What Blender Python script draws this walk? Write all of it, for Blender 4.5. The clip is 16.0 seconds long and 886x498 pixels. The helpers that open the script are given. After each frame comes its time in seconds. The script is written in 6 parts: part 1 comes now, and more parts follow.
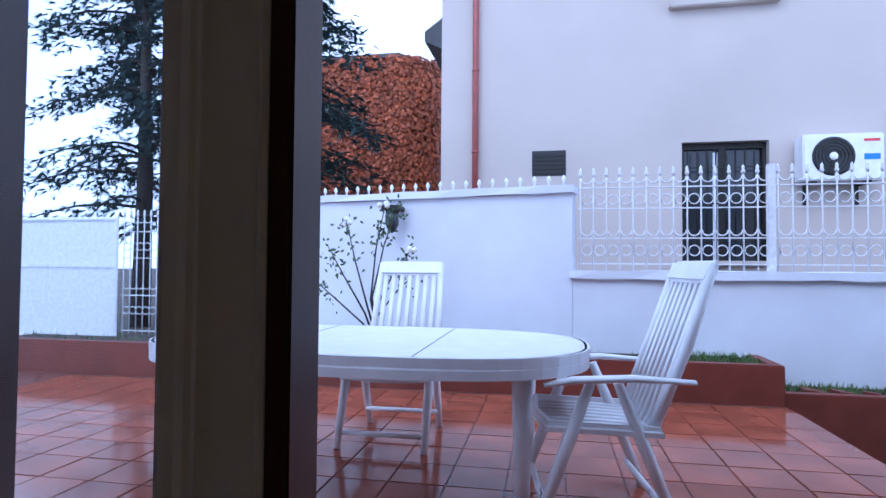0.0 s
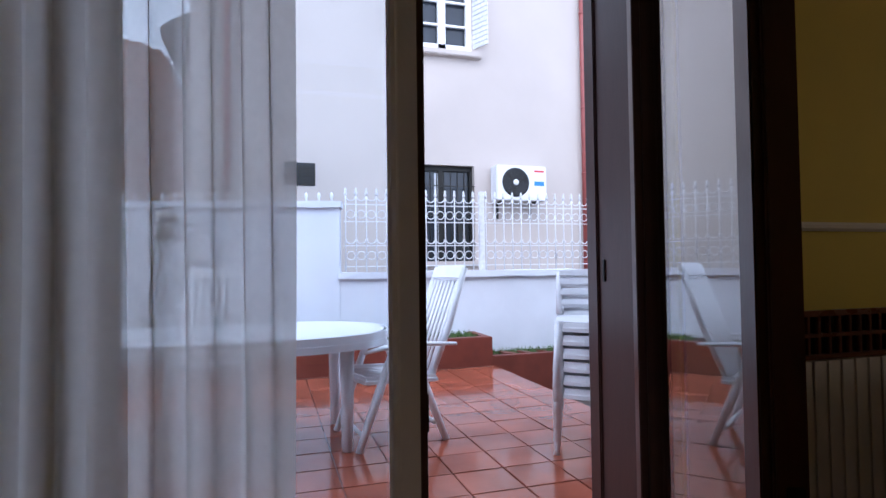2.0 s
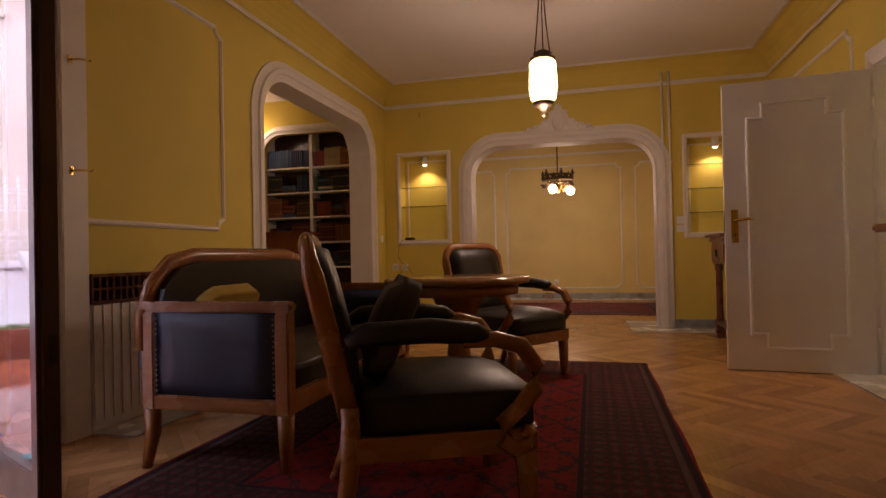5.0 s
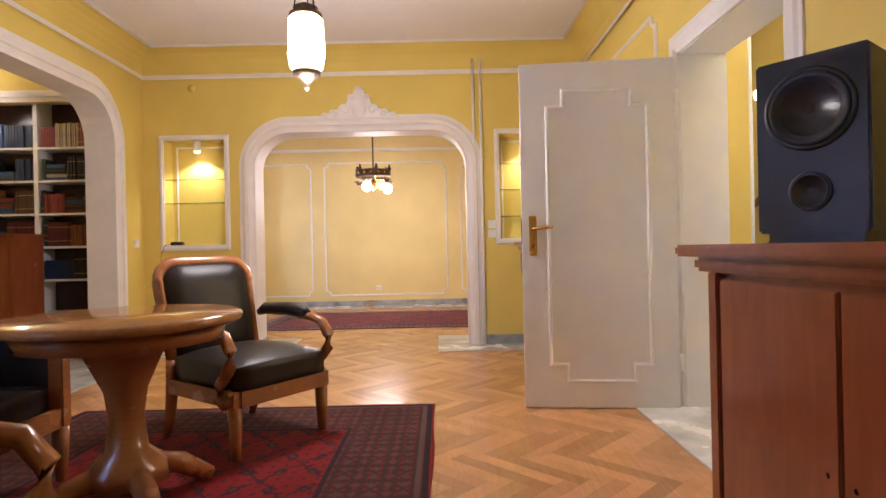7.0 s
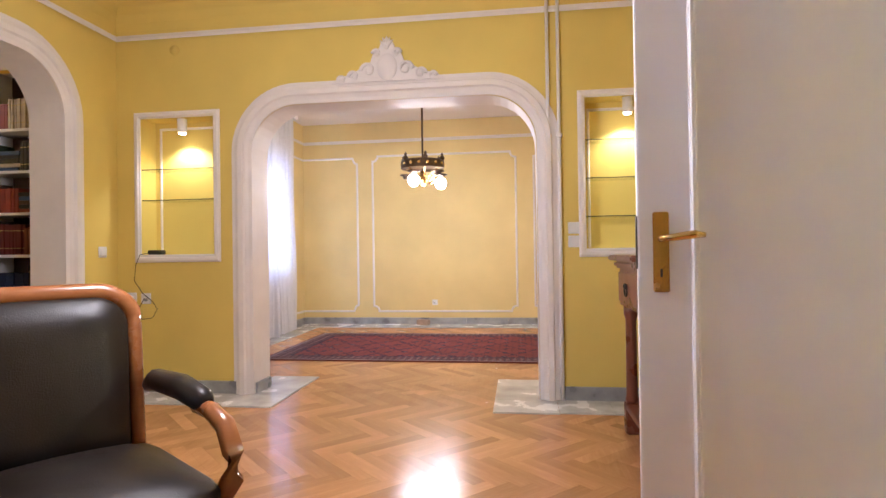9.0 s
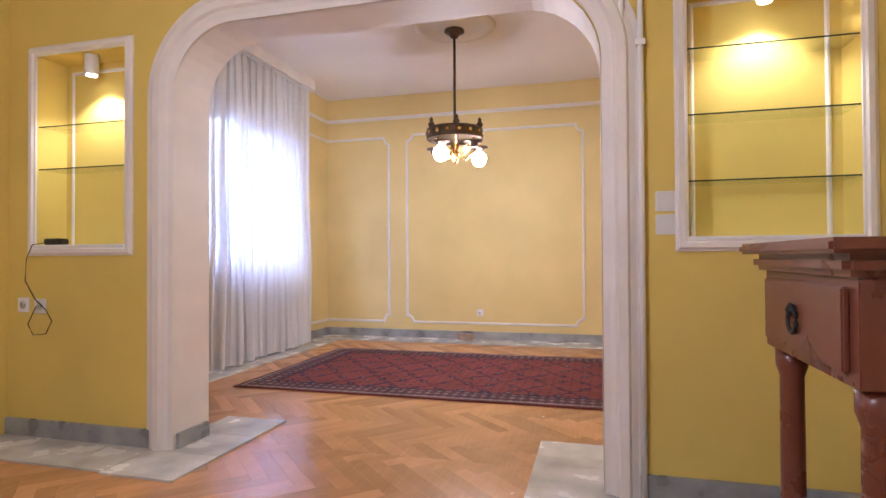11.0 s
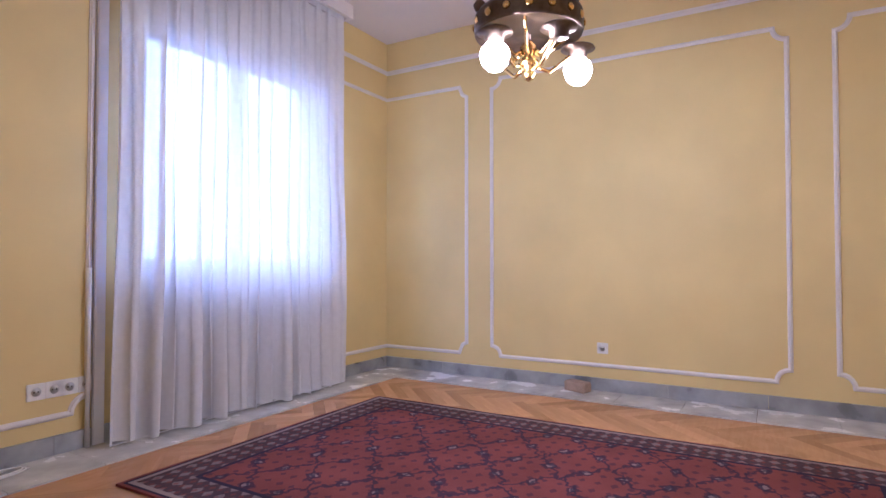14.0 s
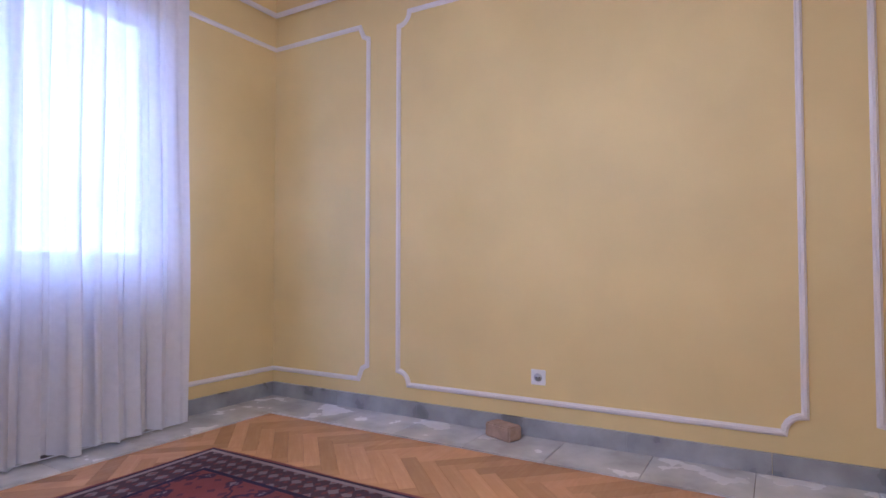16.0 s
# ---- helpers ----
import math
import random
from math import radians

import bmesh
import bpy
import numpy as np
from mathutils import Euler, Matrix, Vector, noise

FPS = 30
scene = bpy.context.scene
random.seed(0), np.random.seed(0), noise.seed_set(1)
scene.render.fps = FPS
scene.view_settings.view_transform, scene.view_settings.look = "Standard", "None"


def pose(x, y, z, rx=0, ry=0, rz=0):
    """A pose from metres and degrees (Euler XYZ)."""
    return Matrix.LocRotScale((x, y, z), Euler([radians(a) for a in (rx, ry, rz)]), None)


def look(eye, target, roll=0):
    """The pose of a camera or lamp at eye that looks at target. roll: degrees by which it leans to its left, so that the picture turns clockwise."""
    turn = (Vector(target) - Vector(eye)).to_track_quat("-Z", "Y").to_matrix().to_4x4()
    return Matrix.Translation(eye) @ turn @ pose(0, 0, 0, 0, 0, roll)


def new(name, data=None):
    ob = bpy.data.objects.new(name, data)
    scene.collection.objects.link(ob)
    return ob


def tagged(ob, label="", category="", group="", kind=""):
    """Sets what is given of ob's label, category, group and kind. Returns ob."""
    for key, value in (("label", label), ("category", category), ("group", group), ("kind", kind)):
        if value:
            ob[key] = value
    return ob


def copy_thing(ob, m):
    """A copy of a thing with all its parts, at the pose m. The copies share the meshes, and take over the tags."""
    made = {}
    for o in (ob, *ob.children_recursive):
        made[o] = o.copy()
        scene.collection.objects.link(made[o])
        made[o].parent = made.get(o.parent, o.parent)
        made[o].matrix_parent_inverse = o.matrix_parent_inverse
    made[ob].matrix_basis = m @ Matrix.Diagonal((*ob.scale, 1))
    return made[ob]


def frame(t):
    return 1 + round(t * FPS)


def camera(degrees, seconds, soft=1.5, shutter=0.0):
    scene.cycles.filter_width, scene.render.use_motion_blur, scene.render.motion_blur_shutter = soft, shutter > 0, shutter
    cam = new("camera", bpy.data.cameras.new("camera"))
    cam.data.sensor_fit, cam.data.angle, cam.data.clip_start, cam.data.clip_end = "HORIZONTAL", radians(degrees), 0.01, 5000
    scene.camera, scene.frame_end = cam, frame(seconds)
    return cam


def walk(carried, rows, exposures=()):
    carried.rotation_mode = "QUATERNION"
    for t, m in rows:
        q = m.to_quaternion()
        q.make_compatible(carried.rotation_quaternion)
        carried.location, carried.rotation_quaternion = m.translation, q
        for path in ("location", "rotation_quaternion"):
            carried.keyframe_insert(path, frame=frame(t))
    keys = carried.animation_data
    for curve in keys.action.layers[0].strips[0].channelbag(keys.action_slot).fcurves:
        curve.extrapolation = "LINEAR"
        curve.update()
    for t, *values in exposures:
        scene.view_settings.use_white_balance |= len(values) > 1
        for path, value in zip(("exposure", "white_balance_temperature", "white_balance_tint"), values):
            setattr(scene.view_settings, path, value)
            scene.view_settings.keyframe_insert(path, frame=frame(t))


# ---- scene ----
cam = camera(76.0, 16.0)
METRES, EYE, TILT, LEAN, TURN = 11.8, 0.95, 0.0, 0.0, 10.6
ROWS = [
    (0.0, -0.0509, -0.055, 0.0, -0.01, 1.74, -0.4),
    (0.5, -0.0681, -0.071, 0.0021, -12.3, 1.82, 0.25),
    (1.0, -0.0788, -0.0928, 0.001, -16.31, 1.85, 0.38),
    (1.5, -0.0922, -0.1153, 0.0009, -21.65, 1.85, 0.64),
    (2.0, -0.1158, -0.1329, 0.003, -27.74, 1.67, 0.7),
    (2.5, -0.1379, -0.1537, 0.0054, -35.81, 1.59, 0.58),
    (3.0, -0.1587, -0.1784, 0.0048, -44.59, 1.41, 0.59),
    (3.5, -0.1746, -0.1919, 0.0048, -55.7, 1.17, 0.89),
    (4.0, -0.1857, -0.2024, 0.0019, -66.95, 0.83, 1.12),
    (4.5, -0.1932, -0.2075, -0.0045, -76.93, 0.85, 1.16),
    (5.0, -0.1958, -0.2116, -0.0052, -85.97, 0.55, 1.2),
    (7.5, -0.0744, -0.2776, 0.0059, -101.05, -0.03, 1.25),
    (8.0, -0.037, -0.2843, 0.0078, -99.67, 0.1, 1.07),
    (8.5, -0.0032, -0.2934, 0.0072, -96.93, 0.28, 0.89),
    (9.0, 0.0252, -0.3045, 0.009, -92.93, 0.41, 0.82),
    (11.5, 0.1894, -0.3448, 0.0021, -85.22, 0.85, 0.24),
    (12.0, 0.2207, -0.3503, 0.001, -87.32, 0.92, 0.28),
    (12.5, 0.2568, -0.3593, 0.0041, -84.95, 0.77, 0.61),
    (13.0, 0.2906, -0.3592, 0.0018, -76.73, 1.18, 0.34),
    (13.5, 0.3242, -0.3577, 0.0035, -73.44, 1.28, 0.13),
    (14.0, 0.3589, -0.3574, 0.0025, -70.16, 1.31, 0.0),
    (14.5, 0.386, -0.3585, 0.0029, -68.45, 1.47, -0.06),
    (15.0, 0.4175, -0.3615, 0.0019, -69.87, 1.64, -0.1),
    (15.5, 0.4469, -0.3698, 0.0005, -72.11, 1.65, -0.02),
    (16.0, 0.476, -0.3772, -0.0023, -70.17, 1.8, -0.02),
]
walk(cam, [(t, pose(0, 0, EYE, TILT, LEAN, TURN) @ pose(METRES * x, METRES * y, METRES * z, 90 + pitch, roll, yaw)) for t, x, y, z, yaw, pitch, roll in ROWS],
     exposures=[(0.0, -2.05, 5050, 14), (1.0, -1.95, 5300, 14), (1.5, -1.8, 5600, 13), (2.0, -1.6, 5850, 12), (3.0, -1.3, 6250, 17), (4.0, -0.95, 6700, 26), (5.0, -0.25, 7500, 40), (5.3, -0.1, 7300, 38), (7.2, 1.6, 5300, 24), (9.0, 1.6, 5100, 24), (11.5, 1.3, 4900, 28), (13.0, 1.15, 4550, 32), (14.5, 1.05, 4450, 33), (15.3, 0.78, 4350, 33), (16.0, 0.88, 4400, 34)])

# ---- world, sun and lamps ----
world = bpy.data.worlds.new("world")
scene.world = world
world.use_nodes = True
wn = world.node_tree
sky = wn.nodes.new("ShaderNodeTexSky")
sky.sky_type, sky.sun_disc = "NISHITA", False
sky.sun_elevation, sky.sun_rotation = radians(38), radians(200)
sky.air_density, sky.dust_density = 1.0, 4.0
hsv = wn.nodes.new("ShaderNodeHueSaturation")
hsv.inputs["Saturation"].default_value = 0.35
hsv.inputs["Value"].default_value = 1.0
wn.links.new(sky.outputs[0], hsv.inputs["Color"])
cloud = wn.nodes.new("ShaderNodeMix")
cloud.data_type = "RGBA"
cloud.inputs[0].default_value = 0.85
cloud.inputs[7].default_value = (29.0, 33.0, 41.0, 1)
wn.links.new(hsv.outputs[0], cloud.inputs[6])
wn.links.new(cloud.outputs[2], wn.nodes["Background"].inputs[0])
wn.nodes["Background"].inputs[1].default_value = 0.25
sun = new("sun", bpy.data.lights.new("sun", "SUN"))
sun.data.energy, sun.data.angle, sun.data.color = 2.6, radians(20), (1, 0.97, 0.93)
sun.matrix_world = look((-6, -20, 25), (0, 4, 0))


def lamp(name, place, watts, colour, size=0.05):
    ob = new(name, bpy.data.lights.new(name, "POINT"))
    ob.data.energy, ob.data.color, ob.data.shadow_soft_size = watts, colour, size
    ob.location = place
    return ob


WARM = (1, 0.87, 0.68)
lamp("lantern_bulb", (2.76, -2.54, 1.91), 31, WARM, 0.13)
lamp("chandelier_bulb", (7.52, -2.58, 1.77), 13, WARM, 0.05)
lamp("chandelier_bulb", (7.15, -2.32, 1.77), 13, WARM, 0.05)
lamp("hall_bulb", (2.6, -6.4, 2.3), 22, WARM, 0.1)
lamp("alcove_bulb", (4.45, 1.15, 2.5), 3, WARM, 0.05)
for sy in (-0.86, -4.25):
    sp = new("niche_bulb", bpy.data.lights.new("niche_bulb", "SPOT"))
    sp.data.energy, sp.data.color, sp.data.spot_size, sp.data.spot_blend, sp.data.shadow_soft_size = 7, (1, 0.86, 0.6), radians(125), 0.6, 0.02
    sp.matrix_world = look((5.10, sy, 1.985), (5.19, sy, 1.4))

# ---- materials ----


def mat(name, col, rough=0.6, metal=0.0, var=0.15, scale=6.0, bump=0.15, fine=80.0, random_piece=0.0, spec=0.5):
    """A surface with stains at one scale, grain and relief at another."""
    m = bpy.data.materials.new(name)
    m.use_nodes = True
    nt = m.node_tree
    b = nt.nodes["Principled BSDF"]
    b.inputs["Roughness"].default_value, b.inputs["Metallic"].default_value = rough, metal
    b.inputs["Specular IOR Level"].default_value = spec
    tc = nt.nodes.new("ShaderNodeTexCoord")
    n1 = nt.nodes.new("ShaderNodeTexNoise")
    n1.inputs["Scale"].default_value, n1.inputs["Detail"].default_value = scale, 6
    n2 = nt.nodes.new("ShaderNodeTexNoise")
    n2.inputs["Scale"].default_value, n2.inputs["Detail"].default_value = fine, 4
    nt.links.new(tc.outputs["Object"], n1.inputs["Vector"])
    nt.links.new(tc.outputs["Object"], n2.inputs["Vector"])
    ramp = nt.nodes.new("ShaderNodeMapRange")
    ramp.inputs["From Min"].default_value, ramp.inputs["From Max"].default_value = 0.3, 0.7
    ramp.inputs["To Min"].default_value, ramp.inputs["To Max"].default_value = 1 - var, 1 + var * 0.5
    nt.links.new(n1.outputs["Fac"], ramp.inputs["Value"])
    h = nt.nodes.new("ShaderNodeHueSaturation")
    h.inputs["Color"].default_value = (*col, 1)
    last = ramp.outputs[0]
    if random_piece:
        oi = nt.nodes.new("ShaderNodeObjectInfo")
        geo = nt.nodes.new("ShaderNodeNewGeometry")
        add = nt.nodes.new("ShaderNodeMath")
        nt.links.new(oi.outputs["Random"], add.inputs[0])
        nt.links.new(geo.outputs["Random Per Island"], add.inputs[1])
        fr = nt.nodes.new("ShaderNodeMath")
        fr.operation = "FRACT"
        nt.links.new(add.outputs[0], fr.inputs[0])
        mr = nt.nodes.new("ShaderNodeMapRange")
        mr.inputs["To Min"].default_value, mr.inputs["To Max"].default_value = 1 - random_piece, 1 + random_piece
        nt.links.new(fr.outputs[0], mr.inputs["Value"])
        mul = nt.nodes.new("ShaderNodeMath")
        mul.operation = "MULTIPLY"
        nt.links.new(mr.outputs[0], mul.inputs[0])
        nt.links.new(last, mul.inputs[1])
        last = mul.outputs[0]
    nt.links.new(last, h.inputs["Value"])
    nt.links.new(h.outputs[0], b.inputs["Base Color"])
    rr = nt.nodes.new("ShaderNodeMapRange")
    rr.inputs["To Min"].default_value, rr.inputs["To Max"].default_value = max(rough - 0.12, 0.02), min(rough + 0.12, 1)
    nt.links.new(n1.outputs["Fac"], rr.inputs["Value"])
    nt.links.new(rr.outputs[0], b.inputs["Roughness"])
    if bump:
        bp = nt.nodes.new("ShaderNodeBump")
        bp.inputs["Strength"].default_value, bp.inputs["Distance"].default_value = bump, 0.004
        nt.links.new(n2.outputs["Fac"], bp.inputs["Height"])
        nt.links.new(bp.outputs[0], b.inputs["Normal"])
    return m


def wood(name, a, c, rough=0.35, stretch=(1, 12, 12), scale=3.0, random_piece=0.0):
    m = mat(name, a, rough, var=0.1, random_piece=random_piece, bump=0.05)
    nt = m.node_tree
    tc = next(n for n in nt.nodes if n.type == "TEX_COORD")
    h = next(n for n in nt.nodes if n.type == "HUE_SAT")
    mp = nt.nodes.new("ShaderNodeMapping")
    mp.inputs["Scale"].default_value = stretch
    n = nt.nodes.new("ShaderNodeTexNoise")
    n.inputs["Scale"].default_value, n.inputs["Detail"].default_value, n.inputs["Distortion"].default_value = scale, 8, 1.2
    mx = nt.nodes.new("ShaderNodeMix")
    mx.data_type = "RGBA"
    mx.inputs[6].default_value, mx.inputs[7].default_value = (*a, 1), (*c, 1)
    nt.links.new(tc.outputs["Object"], mp.inputs["Vector"])
    nt.links.new(mp.outputs[0], n.inputs["Vector"])
    nt.links.new(n.outputs["Fac"], mx.inputs[0])
    nt.links.new(mx.outputs[2], h.inputs["Color"])
    return m


def glass_mat(name, tint=(0.95, 0.98, 1), rough=0.0):
    m = bpy.data.materials.new(name)
    m.use_nodes = True
    nt = m.node_tree
    nt.nodes.clear()
    out = nt.nodes.new("ShaderNodeOutputMaterial")
    tr = nt.nodes.new("ShaderNodeBsdfTransparent")
    tr.inputs[0].default_value = (*tint, 1)
    gl = nt.nodes.new("ShaderNodeBsdfGlossy")
    gl.inputs["Roughness"].default_value = rough
    lw = nt.nodes.new("ShaderNodeLayerWeight")
    pw = nt.nodes.new("ShaderNodeMath")
    pw.operation, pw.inputs[1].default_value = "POWER", 3.2
    fr = nt.nodes.new("ShaderNodeMath")
    fr.operation, fr.inputs[1].default_value, fr.inputs[2].default_value = "MULTIPLY_ADD", 0.85, 0.04
    nt.links.new(lw.outputs["Facing"], pw.inputs[0])
    nt.links.new(pw.outputs[0], fr.inputs[0])
    mx = nt.nodes.new("ShaderNodeMixShader")
    nt.links.new(fr.outputs[0], mx.inputs[0])
    nt.links.new(tr.outputs[0], mx.inputs[1])
    nt.links.new(gl.outputs[0], mx.inputs[2])
    nt.links.new(mx.outputs[0], out.inputs[0])
    return m


def glow_mat(name, col, strength):
    m = bpy.data.materials.new(name)
    m.use_nodes = True
    b = m.node_tree.nodes["Principled BSDF"]
    b.inputs["Base Color"].default_value = (*col, 1)
    b.inputs["Emission Color"].default_value = (*col, 1)
    b.inputs["Emission Strength"].default_value = strength
    return m


def sheer_mat(name, col, clear, body=0.3):
    """Thin woven cloth: part see-through, part lit from behind."""
    m = bpy.data.materials.new(name)
    m.use_nodes = True
    nt = m.node_tree
    nt.nodes.clear()
    out = nt.nodes.new("ShaderNodeOutputMaterial")
    tr = nt.nodes.new("ShaderNodeBsdfTransparent")
    tl = nt.nodes.new("ShaderNodeBsdfTranslucent")
    df = nt.nodes.new("ShaderNodeBsdfDiffuse")
    tl.inputs[0].default_value = df.inputs[0].default_value = (*col, 1)
    m1, m2 = nt.nodes.new("ShaderNodeMixShader"), nt.nodes.new("ShaderNodeMixShader")
    m1.inputs[0].default_value = body
    tc = nt.nodes.new("ShaderNodeTexCoord")
    n = nt.nodes.new("ShaderNodeTexNoise")
    n.inputs["Scale"].default_value = 30
    mr = nt.nodes.new("ShaderNodeMapRange")
    mr.inputs["To Min"].default_value, mr.inputs["To Max"].default_value = 1 - clear - 0.06, 1 - clear + 0.06
    nt.links.new(tc.outputs["Object"], n.inputs["Vector"])
    nt.links.new(n.outputs["Fac"], mr.inputs["Value"])
    nt.links.new(mr.outputs[0], m2.inputs[0])
    nt.links.new(tl.outputs[0], m1.inputs[1])
    nt.links.new(df.outputs[0], m1.inputs[2])
    nt.links.new(tr.outputs[0], m2.inputs[1])
    nt.links.new(m1.outputs[0], m2.inputs[2])
    nt.links.new(m2.outputs[0], out.inputs[0])
    return m


def rug_mat(name, hx, hy, field, dark, light, border, cell=0.34, guard=0.05, broad=0.16):
    """A hand-knotted rug: plain edge, patterned borders, a field of repeated lozenges."""
    m = mat(name, field, 0.95, var=0.25, scale=3, bump=0.6, fine=260, spec=0.1)
    nt = m.node_tree
    h = next(n for n in nt.nodes if n.type == "HUE_SAT")
    tc = next(n for n in nt.nodes if n.type == "TEX_COORD")
    sep = nt.nodes.new("ShaderNodeSeparateXYZ")
    nt.links.new(tc.outputs["Object"], sep.inputs[0])

    def op(kind, a, b=0.0, c=None):
        n = nt.nodes.new("ShaderNodeMath")
        n.operation = kind
        for i, v in enumerate((a, b) if c is None else (a, b, c)):
            if isinstance(v, (int, float)):
                n.inputs[i].default_value = v
            else:
                nt.links.new(v, n.inputs[i])
        return n.outputs[0]

    def mix(f, a, b):
        n = nt.nodes.new("ShaderNodeMix")
        n.data_type = "RGBA"
        nt.links.new(f, n.inputs[0])
        for i, v in ((6, a), (7, b)):
            if isinstance(v, tuple):
                n.inputs[i].default_value = (*v, 1)
            else:
                nt.links.new(v, n.inputs[i])
        return n.outputs[2]

    x, y = sep.outputs[0], sep.outputs[1]
    edge = op("MINIMUM", op("SUBTRACT", hx, op("ABSOLUTE", x)), op("SUBTRACT", hy, op("ABSOLUTE", y)))

    def lozenge(size, off):
        u = op("ABSOLUTE", op("SUBTRACT", op("FRACT", op("ADD", op("DIVIDE", x, size), off)), 0.5))
        v = op("ABSOLUTE", op("SUBTRACT", op("FRACT", op("ADD", op("DIVIDE", y, size * 0.8), off)), 0.5))
        return op("ADD", u, v)

    big, small, tiny = lozenge(cell, 0.25), lozenge(cell / 2.0, 0.5), lozenge(cell / 5.0, 0.1)
    nz = nt.nodes.new("ShaderNodeTexNoise")
    nz.inputs["Scale"].default_value = 22
    nt.links.new(tc.outputs["Object"], nz.inputs["Vector"])
    wob = op("MULTIPLY", op("SUBTRACT", nz.outputs["Fac"], 0.5), 0.4)
    ring = op("LESS_THAN", op("ABSOLUTE", op("SUBTRACT", op("ADD", big, wob), 0.5)), 0.035)
    core = op("LESS_THAN", op("ADD", small, wob), 0.22)
    dots = op("LESS_THAN", op("ADD", tiny, wob), 0.24)
    col = mix(op("MULTIPLY", dots, 0.55), field, dark)
    col = mix(op("MULTIPLY", core, 0.75), col, dark)
    col = mix(op("MULTIPLY", op("LESS_THAN", op("ADD", small, wob), 0.1), 0.6), col, light)
    col = mix(op("MULTIPLY", ring, 0.8), col, dark)
    bd = mix(op("MULTIPLY", op("LESS_THAN", op("ADD", lozenge(0.085, 0.0), wob), 0.36), 0.6), border, light)
    bd = mix(op("MULTIPLY", op("LESS_THAN", op("ADD", lozenge(0.055, 0.3), wob), 0.3), 0.6), bd, field)
    total = guard * 2 + broad
    col = mix(op("LESS_THAN", edge, total), col, bd)
    col = mix(op("LESS_THAN", op("ABSOLUTE", op("SUBTRACT", edge, total)), 0.012), col, dark)
    col = mix(op("LESS_THAN", op("ABSOLUTE", op("SUBTRACT", edge, guard)), 0.012), col, light)
    col = mix(op("LESS_THAN", edge, guard * 0.7), col, dark)
    col = mix(op("LESS_THAN", edge, 0.014), col, field)
    nt.links.new(col, h.inputs["Color"])
    return m


YELLOW = mat("yellow_wall_paint", (0.73, 0.565, 0.125), 0.65, var=0.08, scale=1.6, bump=0.12, fine=140, spec=0.3)
PALE = mat("pale_yellow_wall_paint", (0.77, 0.615, 0.26), 0.6, var=0.08, scale=1.6, bump=0.12, fine=140, spec=0.3)
WHITE = mat("white_gloss_paint", (0.84, 0.83, 0.82), 0.35, var=0.05, scale=3, bump=0.08, fine=60)
STUCCO = mat("white_moulding_paint", (0.80, 0.76, 0.73), 0.55, var=0.06, scale=5, bump=0.15)
CEIL = mat("ceiling_paint", (0.78, 0.73, 0.70), 0.8, var=0.05, scale=1.2, bump=0.1)
PARQUET = wood("oak_parquet", (0.42, 0.20, 0.075), (0.58, 0.31, 0.13), 0.22, (1.5, 18, 4), 2.5, random_piece=0.22)
GROUT = mat("parquet_joint", (0.10, 0.05, 0.025), 0.8)
MARBLE = mat("grey_white_marble", (0.62, 0.61, 0.58), 0.25, var=0.35, scale=4, bump=0.02, random_piece=0.08)
MARBLE_D = mat("grey_marble_skirting", (0.36, 0.37, 0.38), 0.3, var=0.4, scale=5, bump=0.02, random_piece=0.1)
LEATHER = mat("dark_brown_leather", (0.020, 0.015, 0.012), 0.36, var=0.3, scale=5, bump=0.25, fine=220, spec=0.3)
LEATHER_B = mat("blue_black_leather", (0.012, 0.016, 0.035), 0.35, var=0.3, scale=5, bump=0.25, fine=220)
CHERRY = wood("cherry_wood", (0.27, 0.095, 0.028), (0.40, 0.16, 0.05), 0.25, (2, 2, 14), 3)
TABLEWOOD = wood("polished_table_veneer", (0.30, 0.13, 0.035), (0.45, 0.22, 0.07), 0.12, (2, 14, 14), 2)
DARKWOOD = wood("dark_stained_wood", (0.045, 0.016, 0.012), (0.075, 0.03, 0.022), 0.35, (14, 14, 2), 2.5)
CABWOOD = wood("mahogany_veneer", (0.20, 0.05, 0.018), (0.30, 0.085, 0.03), 0.22, (8, 8, 1.5), 2)
CONSOLE = wood("dark_cherry_veneer", (0.13, 0.04, 0.022), (0.20, 0.065, 0.033), 0.3, (8, 8, 2), 2)
BRASS = mat("brass", (0.75, 0.52, 0.18), 0.25, 1.0, var=0.2)
BRONZE = mat("aged_bronze", (0.14, 0.10, 0.07), 0.4, 0.9, var=0.4, scale=20)
DARKMETAL = mat("blackened_metal", (0.03, 0.028, 0.026), 0.45, 0.6)
NAIL = mat("upholstery_nail_brass", (0.5, 0.45, 0.4), 0.3, 1.0)
GLASS = glass_mat("clear_glass")
SHELFGLASS = glass_mat("greenish_shelf_glass", (0.96, 0.985, 0.965))
EDGEGLASS = mat("dark_glass_edge", (0.03, 0.06, 0.045), 0.2)
FROST = glow_mat("glowing_frosted_glass", (1, 0.80, 0.42), 4.5)
BULB = glow_mat("glowing_bulb", (1, 0.84, 0.6), 30)
SPOTGLOW = glow_mat("glowing_spot_face", (1, 0.85, 0.5), 12)
SHEER = sheer_mat("white_sheer_curtain", (0.80, 0.80, 0.83), 0.05, 0.78)
SHEER_D = sheer_mat("heavy_sheer_curtain", (0.88, 0.86, 0.82), 0.16)
PLASTIC = mat("white_plastic", (0.78, 0.78, 0.80), 0.35, var=0.08, scale=8, bump=0.05)
SOCKET = mat("white_switch_plastic", (0.82, 0.82, 0.80), 0.3, var=0.03, bump=0)
# black plastic; also sheets painted as the dark of openings and unlit rooms
BLACK = mat("black_plastic_and_shade", (0.012, 0.012, 0.014), 0.4, var=0.1)
